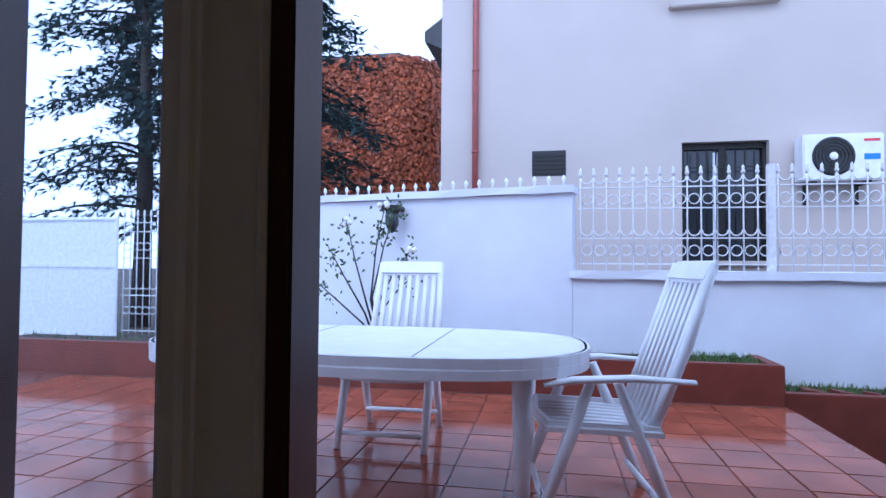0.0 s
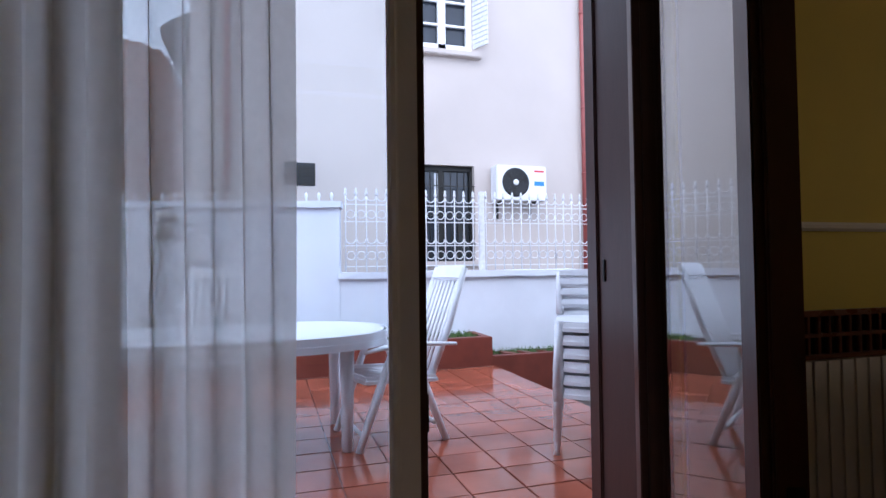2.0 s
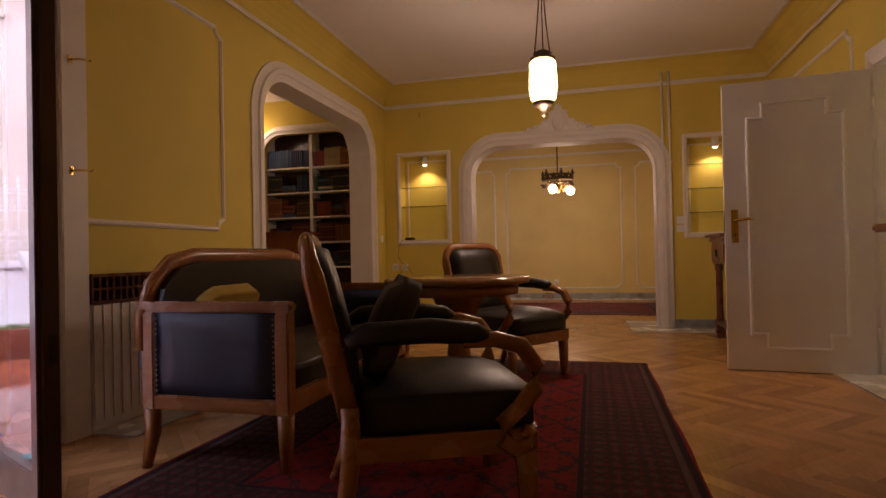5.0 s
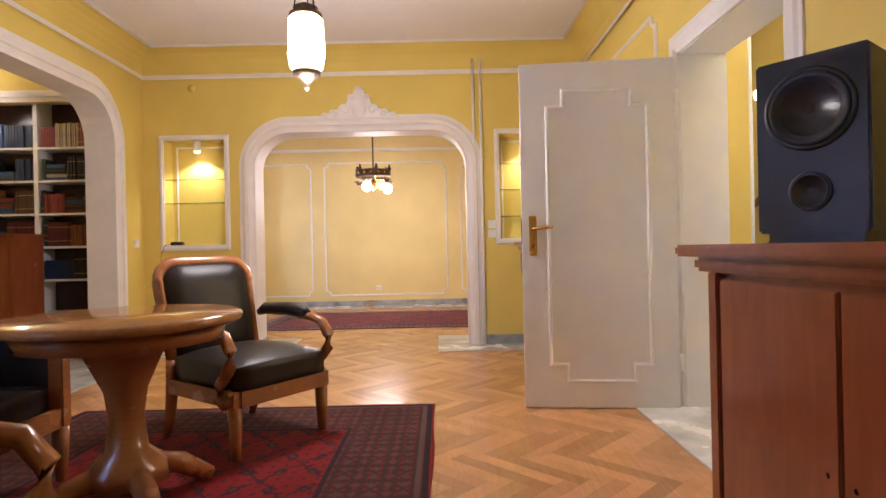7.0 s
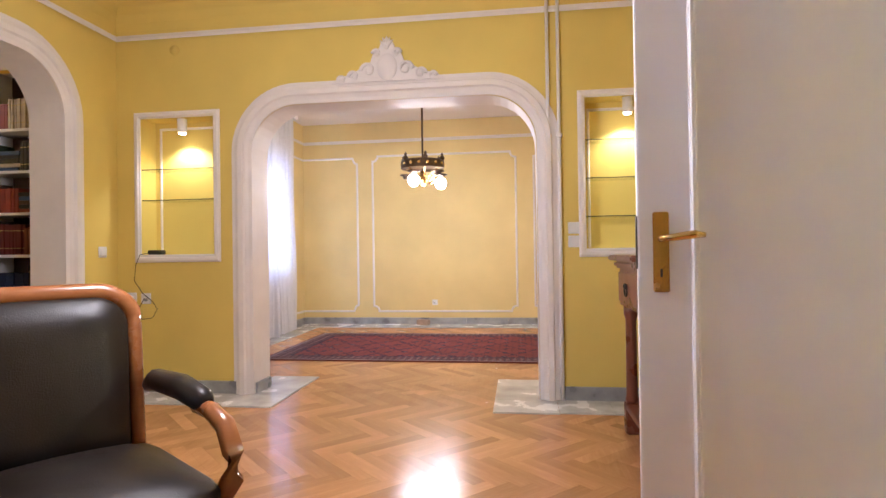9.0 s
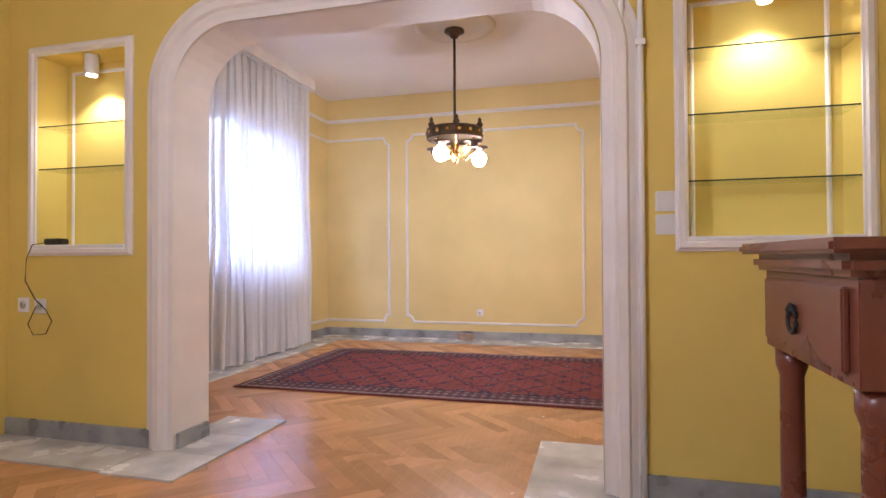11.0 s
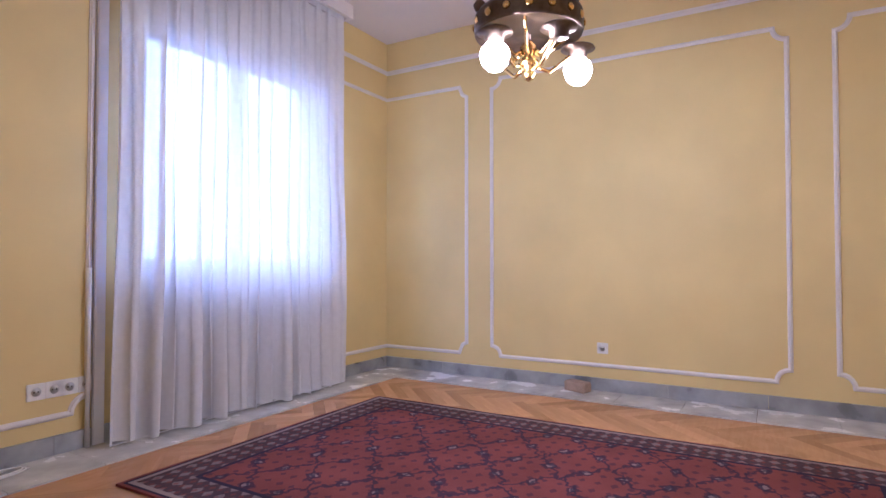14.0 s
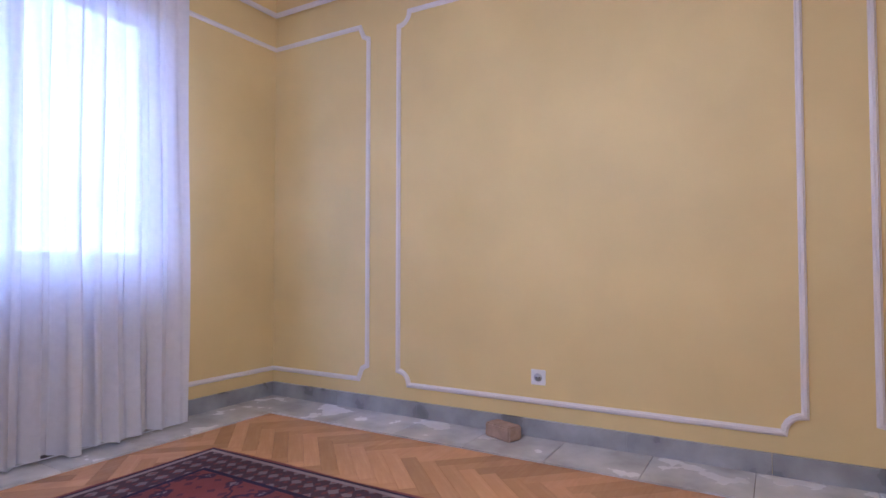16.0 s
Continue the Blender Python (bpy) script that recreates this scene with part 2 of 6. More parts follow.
CONE = mat("speaker_cone", (0.03, 0.035, 0.05), 0.3, var=0.1)
TILE = mat("wet_red_terrace_tile", (0.32, 0.085, 0.048), 0.07, var=0.4, scale=1.3, bump=0.05, fine=40, random_piece=0.08)
TILEJOINT = mat("wet_mortar_joint", (0.15, 0.055, 0.04), 0.3)
PLANTER = mat("red_brown_planter_paint", (0.17, 0.035, 0.02), 0.5, var=0.25, scale=4)
GARDENWALL = mat("white_garden_wall", (0.70, 0.72, 0.78), 0.85, var=0.10, scale=1.2, bump=0.4, fine=30)
HOUSEWALL = mat("beige_house_render", (0.52, 0.45, 0.41), 0.9, var=0.08, scale=0.6, bump=0.3, fine=30)
ROUGHCAST = mat("grey_roughcast", (0.30, 0.29, 0.28), 0.95, var=0.3, scale=20, bump=1.0, fine=120)
IRON = mat("white_painted_iron", (0.74, 0.74, 0.76), 0.5, var=0.15, scale=20)
REDPIPE = mat("red_brown_pipe_paint", (0.30, 0.07, 0.06), 0.4, var=0.15)
DARKGLASS = mat("dark_window_glass", (0.03, 0.035, 0.045), 0.08, var=0.2, scale=2, bump=0)
GRASS = mat("grass_green", (0.07, 0.13, 0.03), 0.8, var=0.4, scale=30, random_piece=0.3)
SOIL = mat("damp_soil", (0.06, 0.04, 0.03), 0.9, var=0.5, scale=10, bump=1)
NEEDLE = mat("conifer_needles", (0.05, 0.085, 0.085), 0.8, var=0.4, scale=3, random_piece=0.4)
BARK = mat("dark_bark", (0.05, 0.04, 0.035), 0.9, var=0.4, scale=10, bump=1)
IVY = mat("autumn_ivy_leaf", (0.42, 0.10, 0.035), 0.6, var=0.3, scale=1, random_piece=0.45)
IVYWALL = mat("brick_under_ivy", (0.30, 0.10, 0.06), 0.9, var=0.4, scale=3)
LEAF = mat("rose_leaf", (0.05, 0.10, 0.04), 0.6, random_piece=0.4)
PETAL = mat("white_petal", (0.8, 0.8, 0.72), 0.6)
MAT_T = mat("teal_doormat", (0.03, 0.33, 0.38), 0.95, var=0.3, scale=30, bump=1, fine=200)
CUSHION = mat("mustard_cushion", (0.50, 0.33, 0.06), 0.85, var=0.15)
BROWNCUSH = mat("brown_cushion", (0.06, 0.04, 0.035), 0.7, var=0.2)
ROOF = mat("roof_slate", (0.10, 0.10, 0.11), 0.7)
RUG1 = rug_mat("deep_red_rug", 1.6, 1.1, (0.20, 0.018, 0.018), (0.035, 0.02, 0.025), (0.11, 0.06, 0.055), (0.06, 0.028, 0.026), 0.36, 0.06, 0.34)
RUG2 = rug_mat("faded_red_rug", 0.94, 1.55, (0.19, 0.055, 0.05), (0.03, 0.025, 0.05), (0.30, 0.23, 0.20), (0.075, 0.045, 0.055), 0.44, 0.04, 0.15)

# ---- building helpers ----


def box(bm, x0, x1, y0, y1, z0, z1, m=None):
    vs = [Vector((x, y, z)) for z in (z0, z1) for y in (y0, y1) for x in (x0, x1)]
    if m:
        vs = [m @ v for v in vs]
    v = [bm.verts.new(c) for c in vs]
    for f in ((0, 2, 3, 1), (4, 5, 7, 6), (0, 1, 5, 4), (2, 6, 7, 3), (0, 4, 6, 2), (1, 3, 7, 5)):
        bm.faces.new([v[i] for i in f])


def boxes(*bs, bevel=0.0):
    bm = bmesh.new()
    for b in bs:
        box(bm, *b)
    if bevel:
        bmesh.ops.bevel(bm, geom=bm.edges[:], offset=bevel, segments=2, affect="EDGES", clamp_overlap=True)
    return bm


def lathe(profile, n=24, m=None):
    """A turned body round z from (radius, height) pairs."""
    bm = bmesh.new()
    rings = []
    for r, z in profile:
        rings.append([bm.verts.new((r * math.cos(2 * math.pi * i / n), r * math.sin(2 * math.pi * i / n), z)) for i in range(n)])
    for a, b in zip(rings, rings[1:]):
        for i in range(n):
            bm.faces.new((a[i], a[(i + 1) % n], b[(i + 1) % n], b[i]))
    for ring, flip in ((rings[0], True), (rings[-1], False)):
        if profile[0 if flip else -1][0] > 1e-4:
            bm.faces.new(ring[::-1] if flip else ring)
    bmesh.ops.remove_doubles(bm, verts=bm.verts[:], dist=1e-5)
    for f in bm.faces:
        f.smooth = True
    if m:
        bm.transform(m)
    return bm


def tube(pts, r, n=8, bm=None, flat=1.0):
    """A round bar along points; r may be a list."""
    bm = bm or bmesh.new()
    pts = [Vector(p) for p in pts]
    rs = r if isinstance(r, (list, tuple)) else [r] * len(pts)
    rings = []
    up = Vector((0, 0, 1))
    for i, p in enumerate(pts):
        d = (pts[min(i + 1, len(pts) - 1)] - pts[max(i - 1, 0)]).normalized()
        a = d.cross(up)
        a = a.normalized() if a.length > 0.05 else Vector((1, 0, 0)).cross(d).normalized()
        b = d.cross(a).normalized()
        rings.append([bm.verts.new(p + rs[i] * (a * math.cos(2 * math.pi * k / n) + flat * b * math.sin(2 * math.pi * k / n))) for k in range(n)])
    for q, w in zip(rings, rings[1:]):
        for k in range(n):
            f = bm.faces.new((q[k], q[(k + 1) % n], w[(k + 1) % n], w[k]))
            f.smooth = True
    bm.faces.new(rings[0][::-1]), bm.faces.new(rings[-1])
    return bm


def moulding(pts, normal, w, d, closed=False, bm=None, square=False):
    """A profiled strip along points that lie in one plane."""
    bm = bm or bmesh.new()
    pts, n = [Vector(p) for p in pts], Vector(normal)
    prof = [(-0.5, 0), (-0.5, 1), (0.5, 1), (0.5, 0)] if square else [(-0.5, 0), (-0.5, 0.45), (-0.34, 0.6), (-0.2, 1), (0.2, 1), (0.34, 0.6), (0.5, 0.45), (0.5, 0)]
    rings, k = [], len(pts)
    for i, p in enumerate(pts):
        a = (p - pts[i - 1]).normalized() if (i or closed) else None
        b = (pts[(i + 1) % k] - p).normalized() if (i < k - 1 or closed) else None
        a, b = a or b, b or a
        sa, sb = a.cross(n), b.cross(n)
        s = (sa + sb)
        s = s.normalized() / max(s.normalized().dot(sa), 0.4)
        rings.append([bm.verts.new(p + s * (u * w) + n * (v * d)) for u, v in prof])
    pairs = list(zip(rings, rings[1:])) + ([(rings[-1], rings[0])] if closed else [])
    for q, r in pairs:
        for j in range(len(prof) - 1):
            bm.faces.new((q[j], q[j + 1], r[j + 1], r[j]))
    if not closed:
        bm.faces.new(rings[0]), bm.faces.new(rings[-1][::-1])
    return bm


def slab(outline, axis, a, b):
    """A flat outline of 2D points pushed from a to b along an axis; for x: (y, z), for y: (x, z), for z: (x, y)."""
    bm = bmesh.new()

    def at(p, v):
        return {"x": (v, p[0], p[1]), "y": (p[0], v, p[1]), "z": (p[0], p[1], v)}[axis]

    lo = [bm.verts.new(at(p, a)) for p in outline]
    hi = [bm.verts.new(at(p, b)) for p in outline]
    bm.faces.new(lo), bm.faces.new(hi[::-1])
    k = len(outline)
    for i in range(k):
        bm.faces.new((lo[i], hi[i], hi[(i + 1) % k], lo[(i + 1) % k]))
    bmesh.ops.recalc_face_normals(bm, faces=bm.faces[:])
    return bm


def finish(name, bm, material):
    bmesh.ops.recalc_face_normals(bm, faces=bm.faces[:])
    me = bpy.data.meshes.new(name)
    bm.to_mesh(me)
    bm.free()
    me.materials.append(material)
    return me


SITE = Matrix.Identity(4)


def solid(name, bm, material, label="", category="", group="", kind="", at=None):
    ob = new(name, finish(name, bm, material))
    ob.matrix_basis = SITE @ at if at is not None else SITE
    return tagged(ob, label, category, group, kind)


def thing(name, at, label, category, group="", kind=""):
    ob = new(name)
    ob.empty_display_size = 0.05
    ob.matrix_basis = SITE @ at
    return tagged(ob, label, category, group, kind)


def part(name, bm, material, parent, label="", at=None):
    ob = new(name, finish(name, bm, material))
    ob.parent = parent
    if at is not None:
        ob.matrix_basis = at
    return tagged(ob, label)


def soft_box(x0, x1, y0, y1, z0, z1, r=0.03, puff=0.0):
    """An upholstered block with rounded edges and a slightly domed top."""
    bm = boxes((x0, x1, y0, y1, z0, z1))
    bmesh.ops.subdivide_edges(bm, edges=bm.edges[:], cuts=5, use_grid_fill=True)
    cx, cy, hx, hy = (x0 + x1) / 2, (y0 + y1) / 2, (x1 - x0) / 2, (y1 - y0) / 2
    cz, hz = (z0 + z1) / 2, (z1 - z0) / 2
    for v in bm.verts:
        u, w, q = (v.co.x - cx) / hx, (v.co.y - cy) / hy, (v.co.z - cz) / hz
        if v.co.z > cz:
            v.co.z += puff * (1 - u * u) * (1 - w * w)
        k = [abs(u) > 0.99, abs(w) > 0.99, abs(q) > 0.99]
        if sum(k) >= 2:
            f = 0.3 if sum(k) == 2 else 0.42
            v.co -= Vector(((math.copysign(r, u) if k[0] else 0), (math.copysign(r, w) if k[1] else 0), (math.copysign(r, q) if k[2] else 0))) * f
    for f in bm.faces:
        f.smooth = True
    return bm


def arch_outline(a, b, top, r, n=10, base=0.0):
    """Points of an opening with rounded shoulders, from one foot to the other."""
    pts = [(a, base)]
    for i in range(n + 1):
        t = math.pi / 2 * i / n
        pts.append((a + r - r * math.cos(t), top - r + r * math.sin(t)))
    for i in range(n + 1):
        t = math.pi / 2 * (1 - i / n)
        pts.append((b - r + r * math.cos(t), top - r + r * math.sin(t)))
    pts.append((b, base))
    return pts

# ---- the house: walls, floors, ceilings ----
N1, N2, E1, E2, S1, S2, W1, H = -0.35, -0.22, 5.03, 5.28, -4.78, -4.55, -3.2, 3.03
FAR = 9.25


def wall(name, bm, material, label):
    return solid(name, bm, material, label, "wall", kind="structure")


# west and south walls of the sitting room, the south one with a doorway
wall("wall_west", boxes((W1 - 0.2, W1, S1, N1, -0.3, H)), YELLOW, "plain yellow painted sitting room wall")
wall("wall_south", slab([(W1 - 0.2, -0.3), (1.62, -0.3), (1.62, 2.12), (2.66, 2.12), (2.66, -0.3), (E1, -0.3), (E1, H), (W1 - 0.2, H)], "y", S1 - 0.28, S1), YELLOW, "yellow painted wall with an open doorway")
# north wall: terrace recess, then the arch to the book alcove
arch_n = arch_outline(2.22, 4.50, 2.40, 0.38)
wall("wall_north_west", boxes((W1 - 0.2, -1.56, N1, 0.0, -0.3, H), (-1.56, 0.14, N1, 0.0, 2.27, H)), YELLOW, "yellow wall above and beside the terrace door")
wall("wall_north", slab([(0.14, -0.3), (2.22, -0.3)] + [(2.22, 0)] + arch_n[1:-1] + [(4.50, 0), (4.50, -0.3), (E1, -0.3), (E1, H), (0.14, H)], "y", N1, N1 + 0.26), YELLOW, "yellow panelled wall with a wide arch")
wall("wall_north_outer", boxes((0.15, 1.72, N1 + 0.27, 0.12, -0.6, 3.2), (W1 - 0.2, -1.56, 0.001, 0.2, -0.6, 3.2), (-1.56, 0.15, 0.001, 0.12, 2.31, 3.2)), ROUGHCAST, "grey roughcast outer face of the terrace wall")
wall("alcove_outer", boxes((1.725, 5.2, 1.501, 1.6, -0.62, 3.2), (1.66, 1.719, 0.121, 1.6, -0.62, 3.2)), ROUGHCAST, "grey roughcast outer wall of the book alcove")
# east wall with two lit niches and an arch
arch_e = arch_outline(-3.61, -1.47, 2.19, 0.36)


def niche_piece(name, y0, y1, a, b):
    wall(name, boxes((E1, E2, y0, a, -0.3, H), (E1, E2, b, y1, -0.3, H), (E1, E2, a, b, -0.3, 1.06), (E1, E2, a, b, 2.14, H), (E1 + 0.19, E2, a, b, 1.06, 2.14)), YELLOW, "yellow wall with a recessed lit display niche")


niche_piece("wall_east_1", -1.25, -0.09, -1.17, -0.55)
niche_piece("wall_east_2", S1 - 0.28, -3.84, -4.56, -3.94)
wall("wall_east_arch", slab([(-3.84, -0.3), (-3.61, -0.3)] + [(-3.61, 0)] + arch_e[1:-1] + [(-1.47, 0), (-1.47, -0.3), (-1.25, -0.3), (-1.25, H), (-3.84, H)], "x", E1, E2), YELLOW, "yellow wall pierced by a wide arch")
# back room
wall("wall_far", boxes((FAR, FAR + 0.2, S2 - 0.2, N2 + 0.3, -0.3, H + 0.02)), PALE, "pale yellow wall with white panel mouldings")
wall("wall_back_south", boxes((E2, FAR, S2 - 0.2, S2, -0.3, H + 0.02)), PALE, "plain pale yellow wall")
wall("wall_back_north", boxes((E2, 6.88, N2, N2 + 0.3, -0.3, H), (8.40, FAR, N2, N2 + 0.3, -0.3, H), (6.88, 8.40, N2, N2 + 0.3, -0.3, 0.93), (6.88, 8.40, N2, N2 + 0.3, 2.42, H)), PALE, "pale yellow wall with a window")
wall("wall_back_west", boxes((E2 + 0.001, E2 + 0.012, -1.25, N2, 0, H), (E2 + 0.001, E2 + 0.012, S2, -3.84, 0, H)), PALE, "pale yellow wall beside the arch")
# alcove with books
wall("wall_alcove_north", boxes((1.9, 4.95, 1.3, 1.5, -0.3, H)), YELLOW, "yellow alcove wall")
wall("wall_alcove_west", boxes((1.72, 1.9, N1 + 0.27, 1.5, -0.3, H)), YELLOW, "yellow alcove side wall")
wall("wall_alcove_east", slab([(N1 + 0.27, -0.0), (-0.03, 0)] + arch_outline(-0.03, 1.2, 2.47, 0.28)[1:-1] + [(1.2, 0), (1.3, 0), (1.3, H), (N1 + 0.27, H)], "x", 4.70, 4.78), YELLOW, "yellow wall round the arched bookcase")
wall("wall_alcove_back", boxes((5.04, 5.1, -0.08, 1.5, -0.3, H)), WHITE, "white back of the bookcase recess")
# hall beyond the doorway
wall("wall_hall_far", slab([(-1.5, -0.3), (3.0, -0.3), (3.0, 0)] + arch_outline(3.0, 4.6, 2.3, 0.5)[1:-1] + [(4.6, 0), (4.6, -0.3), (8.2, -0.3), (8.2, 3.6), (-1.5, 3.6)], "y", -6.75, -6.55), YELLOW, "yellow hall wall with a white arch")
wall("wall_hall_near", boxes((2.68, 8.2, -5.20, S1 - 0.281, 0.0, 3.6)), YELLOW, "yellow hall wall beside the doorway")
solid("hall_wall_edge", boxes((2.68, 2.74, -5.225, -5.201, 0.0, 3.6), bevel=0.004), WHITE, "white edge strip of the hall wall", "trim", kind="structure")
wall("wall_hall_east", boxes((8.2, 8.4, -9.2, S1 - 0.28, -0.3, 3.6)), YELLOW, "yellow hall end wall")
wall("wall_hall_west", boxes((-1.7, -1.5, -9.2, S1 - 0.28, -0.3, 3.6)), YELLOW, "yellow hall end wall")
wall("wall_hall_back", boxes((-1.5, 8.2, -9.4, -9.2, -0.3, 3.6)), YELLOW, "yellow wall behind the stairs")
wall("wall_hall_upper", boxes((E2, 8.4, S1 - 0.28, S2 - 0.2, -0.3, 3.6)), YELLOW, "yellow hall side wall")
solid("hall_floor", boxes((-1.7, 8.4, -9.4, S1 - 0.28, -0.1, 0.0)), MARBLE, "pale stone hall floor", "floor", kind="structure")
solid("hall_ceiling", boxes((-1.7, 8.4, -9.4, S1 - 0.28, 3.6, 3.7)), CEIL, "white hall ceiling", "ceiling", kind="structure")

# ceilings with a flattened cove along the walls
solid("ceiling_sitting_room", boxes((W1 - 0.2, E2, S1 - 0.28, N1 + 0.3, H, H + 0.1)), CEIL, "off-white plaster ceiling", "ceiling", kind="structure")
solid("ceiling_back_room", boxes((E2, FAR + 0.2, S2 - 0.2, N2 + 0.3, H + 0.001, H + 0.1)), CEIL, "off-white plaster ceiling", "ceiling", kind="structure")
solid("ceiling_alcove", boxes((1.72, 5.1, N1 + 0.3, 1.5, 2.9, 3.0)), CEIL, "off-white alcove ceiling", "ceiling", kind="structure")


def cove(name, x0, x1, y0, y1, z, d, material):
    """A concave quarter round between walls and ceiling."""
    bm = bmesh.new()
    rings = []
    for i in range(6):
        t = math.pi / 2 * i / 5
        o, zz = d * (1 - math.cos(t)), z - d + d * math.sin(t)
        rings.append([bm.verts.new(p) for p in ((x0 + o, y0 + o, zz), (x1 - o, y0 + o, zz), (x1 - o, y1 - o, zz), (x0 + o, y1 - o, zz))])
    for a, b in zip(rings, rings[1:]):
        for k in range(4):
            bm.faces.new((a[k], a[(k + 1) % 4], b[(k + 1) % 4], b[k]))
    solid(name, bm, material, "yellow cove below the ceiling", "cove", kind="structure")


cove("cove_sitting_room", W1 + 0.002, E1 - 0.002, S1 + 0.002, N1 - 0.002, H - 0.004, 0.2, YELLOW)


def rails(name, x0, x1, y0, y1, z, w, d):
    solid(name, moulding([(x0, y0, z), (x0, y1, z), (x1, y1, z), (x1, y0, z)], (0, 0, 1), d * 2, w, closed=True), STUCCO, "white moulded picture rail", "rail", kind="structure")


rails("picture_rail_sitting_room", W1, E1, S1, N1, 2.745, 0.05, 0.025)
rails("picture_rail_back_room", E2 + 0.012, FAR, S2, N2, 2.72, 0.05, 0.025)
solid("ceiling_line_trim", moulding([(W1 + 0.2, S1 + 0.2, H - 0.02), (W1 + 0.2, N1 - 0.2, H - 0.02), (E1 - 0.2, N1 - 0.2, H - 0.02), (E1 - 0.2, S1 + 0.2, H - 0.02)], (0, 0, 1), 0.02, 0.02, closed=True), STUCCO, "thin white line at the edge of the ceiling", "trim", kind="structure")


def notched(a, b, z0, z1, c=0.07, n=5):
    """A panel outline with scooped corners."""
    pts = []
    for cx, cz, s in ((a, z0, 0), (b, z0, 1), (b, z1, 2), (a, z1, 3)):
        for i in range(n + 1):
            t = math.pi / 2 * (1 - i / n) + s * math.pi / 2
            pts.append((cx + c * math.cos(t), cz + c * math.sin(t)))
    return pts


def wall_panel(axis, at, normal, a, b, z0, z1, c=0.07):
    pts = [(at, p, q) if axis == "x" else (p, at, q) for p, q in notched(a, b, z0, z1, c)]
    return solid("panel_moulding", moulding(pts, normal, 0.03, 0.016, closed=True), STUCCO, "white raised panel moulding with scooped corners", "moulding", kind="structure")


wall_panel("x", FAR, (-1, 0, 0), -3.44, -1.31, 0.20, 2.52, 0.08)
wall_panel("x", FAR, (-1, 0, 0), S2 + 0.1, -3.70, 0.20, 2.52, 0.08)
wall_panel("y", N2, (0, -1, 0), E2 + 0.15, 6.58, 0.20, 2.50, 0.08)
# the panel beside the terrace door runs into the door casing
solid("panel_moulding", moulding([(0.55, N1, 1.10), (1.63, N1, 1.10), (1.645, N1, 1.14), (1.70, N1, 1.17), (1.70, N1, 2.45), (1.645, N1, 2.48), (1.63, N1, 2.52), (0.55, N1, 2.52)], (0, -1, 0), 0.03, 0.016), STUCCO, "white raised panel moulding with scooped corners", "moulding", kind="structure")
wall_panel("y", S1, (0, 1, 0), 3.0, 4.8, 0.25, 2.5, 0.08)
# the panel that folds round the far corner
cn = [(FAR, -0.22 + 0.0, 2.50), (FAR, -1.0, 2.50), (FAR, -1.03, 2.43), (FAR, -1.07, 2.41), (FAR, -1.07, 0.29), (FAR, -1.03, 0.27), (FAR, -1.0, 0.20), (FAR, -0.22, 0.20)]
solid("panel_moulding", moulding(cn, (-1, 0, 0), 0.03, 0.016), STUCCO, "white raised moulding of the corner panel", "moulding", kind="structure")
for zz in (0.20, 2.50):
    solid("panel_moulding", moulding([(8.1, N2, zz), (FAR - 0.016, N2, zz)], (0, -1, 0), 0.03, 0.016), STUCCO, "white raised moulding of the corner panel", "moulding", kind="structure")

# arch architraves, profiled in two steps


def architrave(name, axis, at, normal, outline, w):
    def p3(p):
        return (at, p[0], p[1]) if axis == "x" else (p[0], at, p[1])
    bm = moulding([p3(p) for p in outline], normal, w, 0.03)
    moulding([p3(p) for p in outline], normal, w * 0.55, 0.048, bm=bm)
    return solid(name, bm, STUCCO, "white moulded plaster architrave round an arch", "architrave", kind="structure")


architrave("arch_trim_east", "x", E1, (-1, 0, 0), arch_outline(-3.69, -1.395, 2.27, 0.43, 14), 0.16)
architrave("arch_trim_east_back", "x", E2 + 0.012, (1, 0, 0), arch_outline(-3.67, -1.41, 2.25, 0.42, 14), 0.12)
architrave("arch_trim_north", "y", N1, (0, -1, 0), arch_outline(2.14, 4.585, 2.48, 0.45, 14), 0.17)
architrave("arch_trim_bookcase", "x", 4.70, (-1, 0, 0), arch_outline(-0.08, 1.25, 2.52, 0.32, 14), 0.11)
architrave("arch_trim_hall", "y", -6.55, (0, 1, 0), arch_outline(2.92, 4.68, 2.38, 0.55, 14), 0.18)


def arch_lining(name, outline, axis, a, b):
    bm = bmesh.new()
    r = [[bm.verts.new((v, p[0], p[1]) if axis == "x" else (p[0], v, p[1])) for p in outline] for v in (a, b)]
    for i in range(len(outline) - 1):
        bm.faces.new((r[0][i], r[0][i + 1], r[1][i + 1], r[1][i]))
    solid(name, bm, STUCCO, "white painted lining of an arch", "lining", kind="structure")


arch_lining("arch_lining_east", arch_outline(-3.607, -1.473, 2.187, 0.36, 10), "x", E1 - 0.005, E2 + 0.015)
arch_lining("arch_lining_north", arch_outline(2.223, 4.497, 2.397, 0.38, 10), "y", N1 - 0.005, N1 + 0.262)
arch_lining("arch_lining_hall", arch_outline(3.003, 4.597, 2.297, 0.5, 10), "y", -6.76, -6.54)

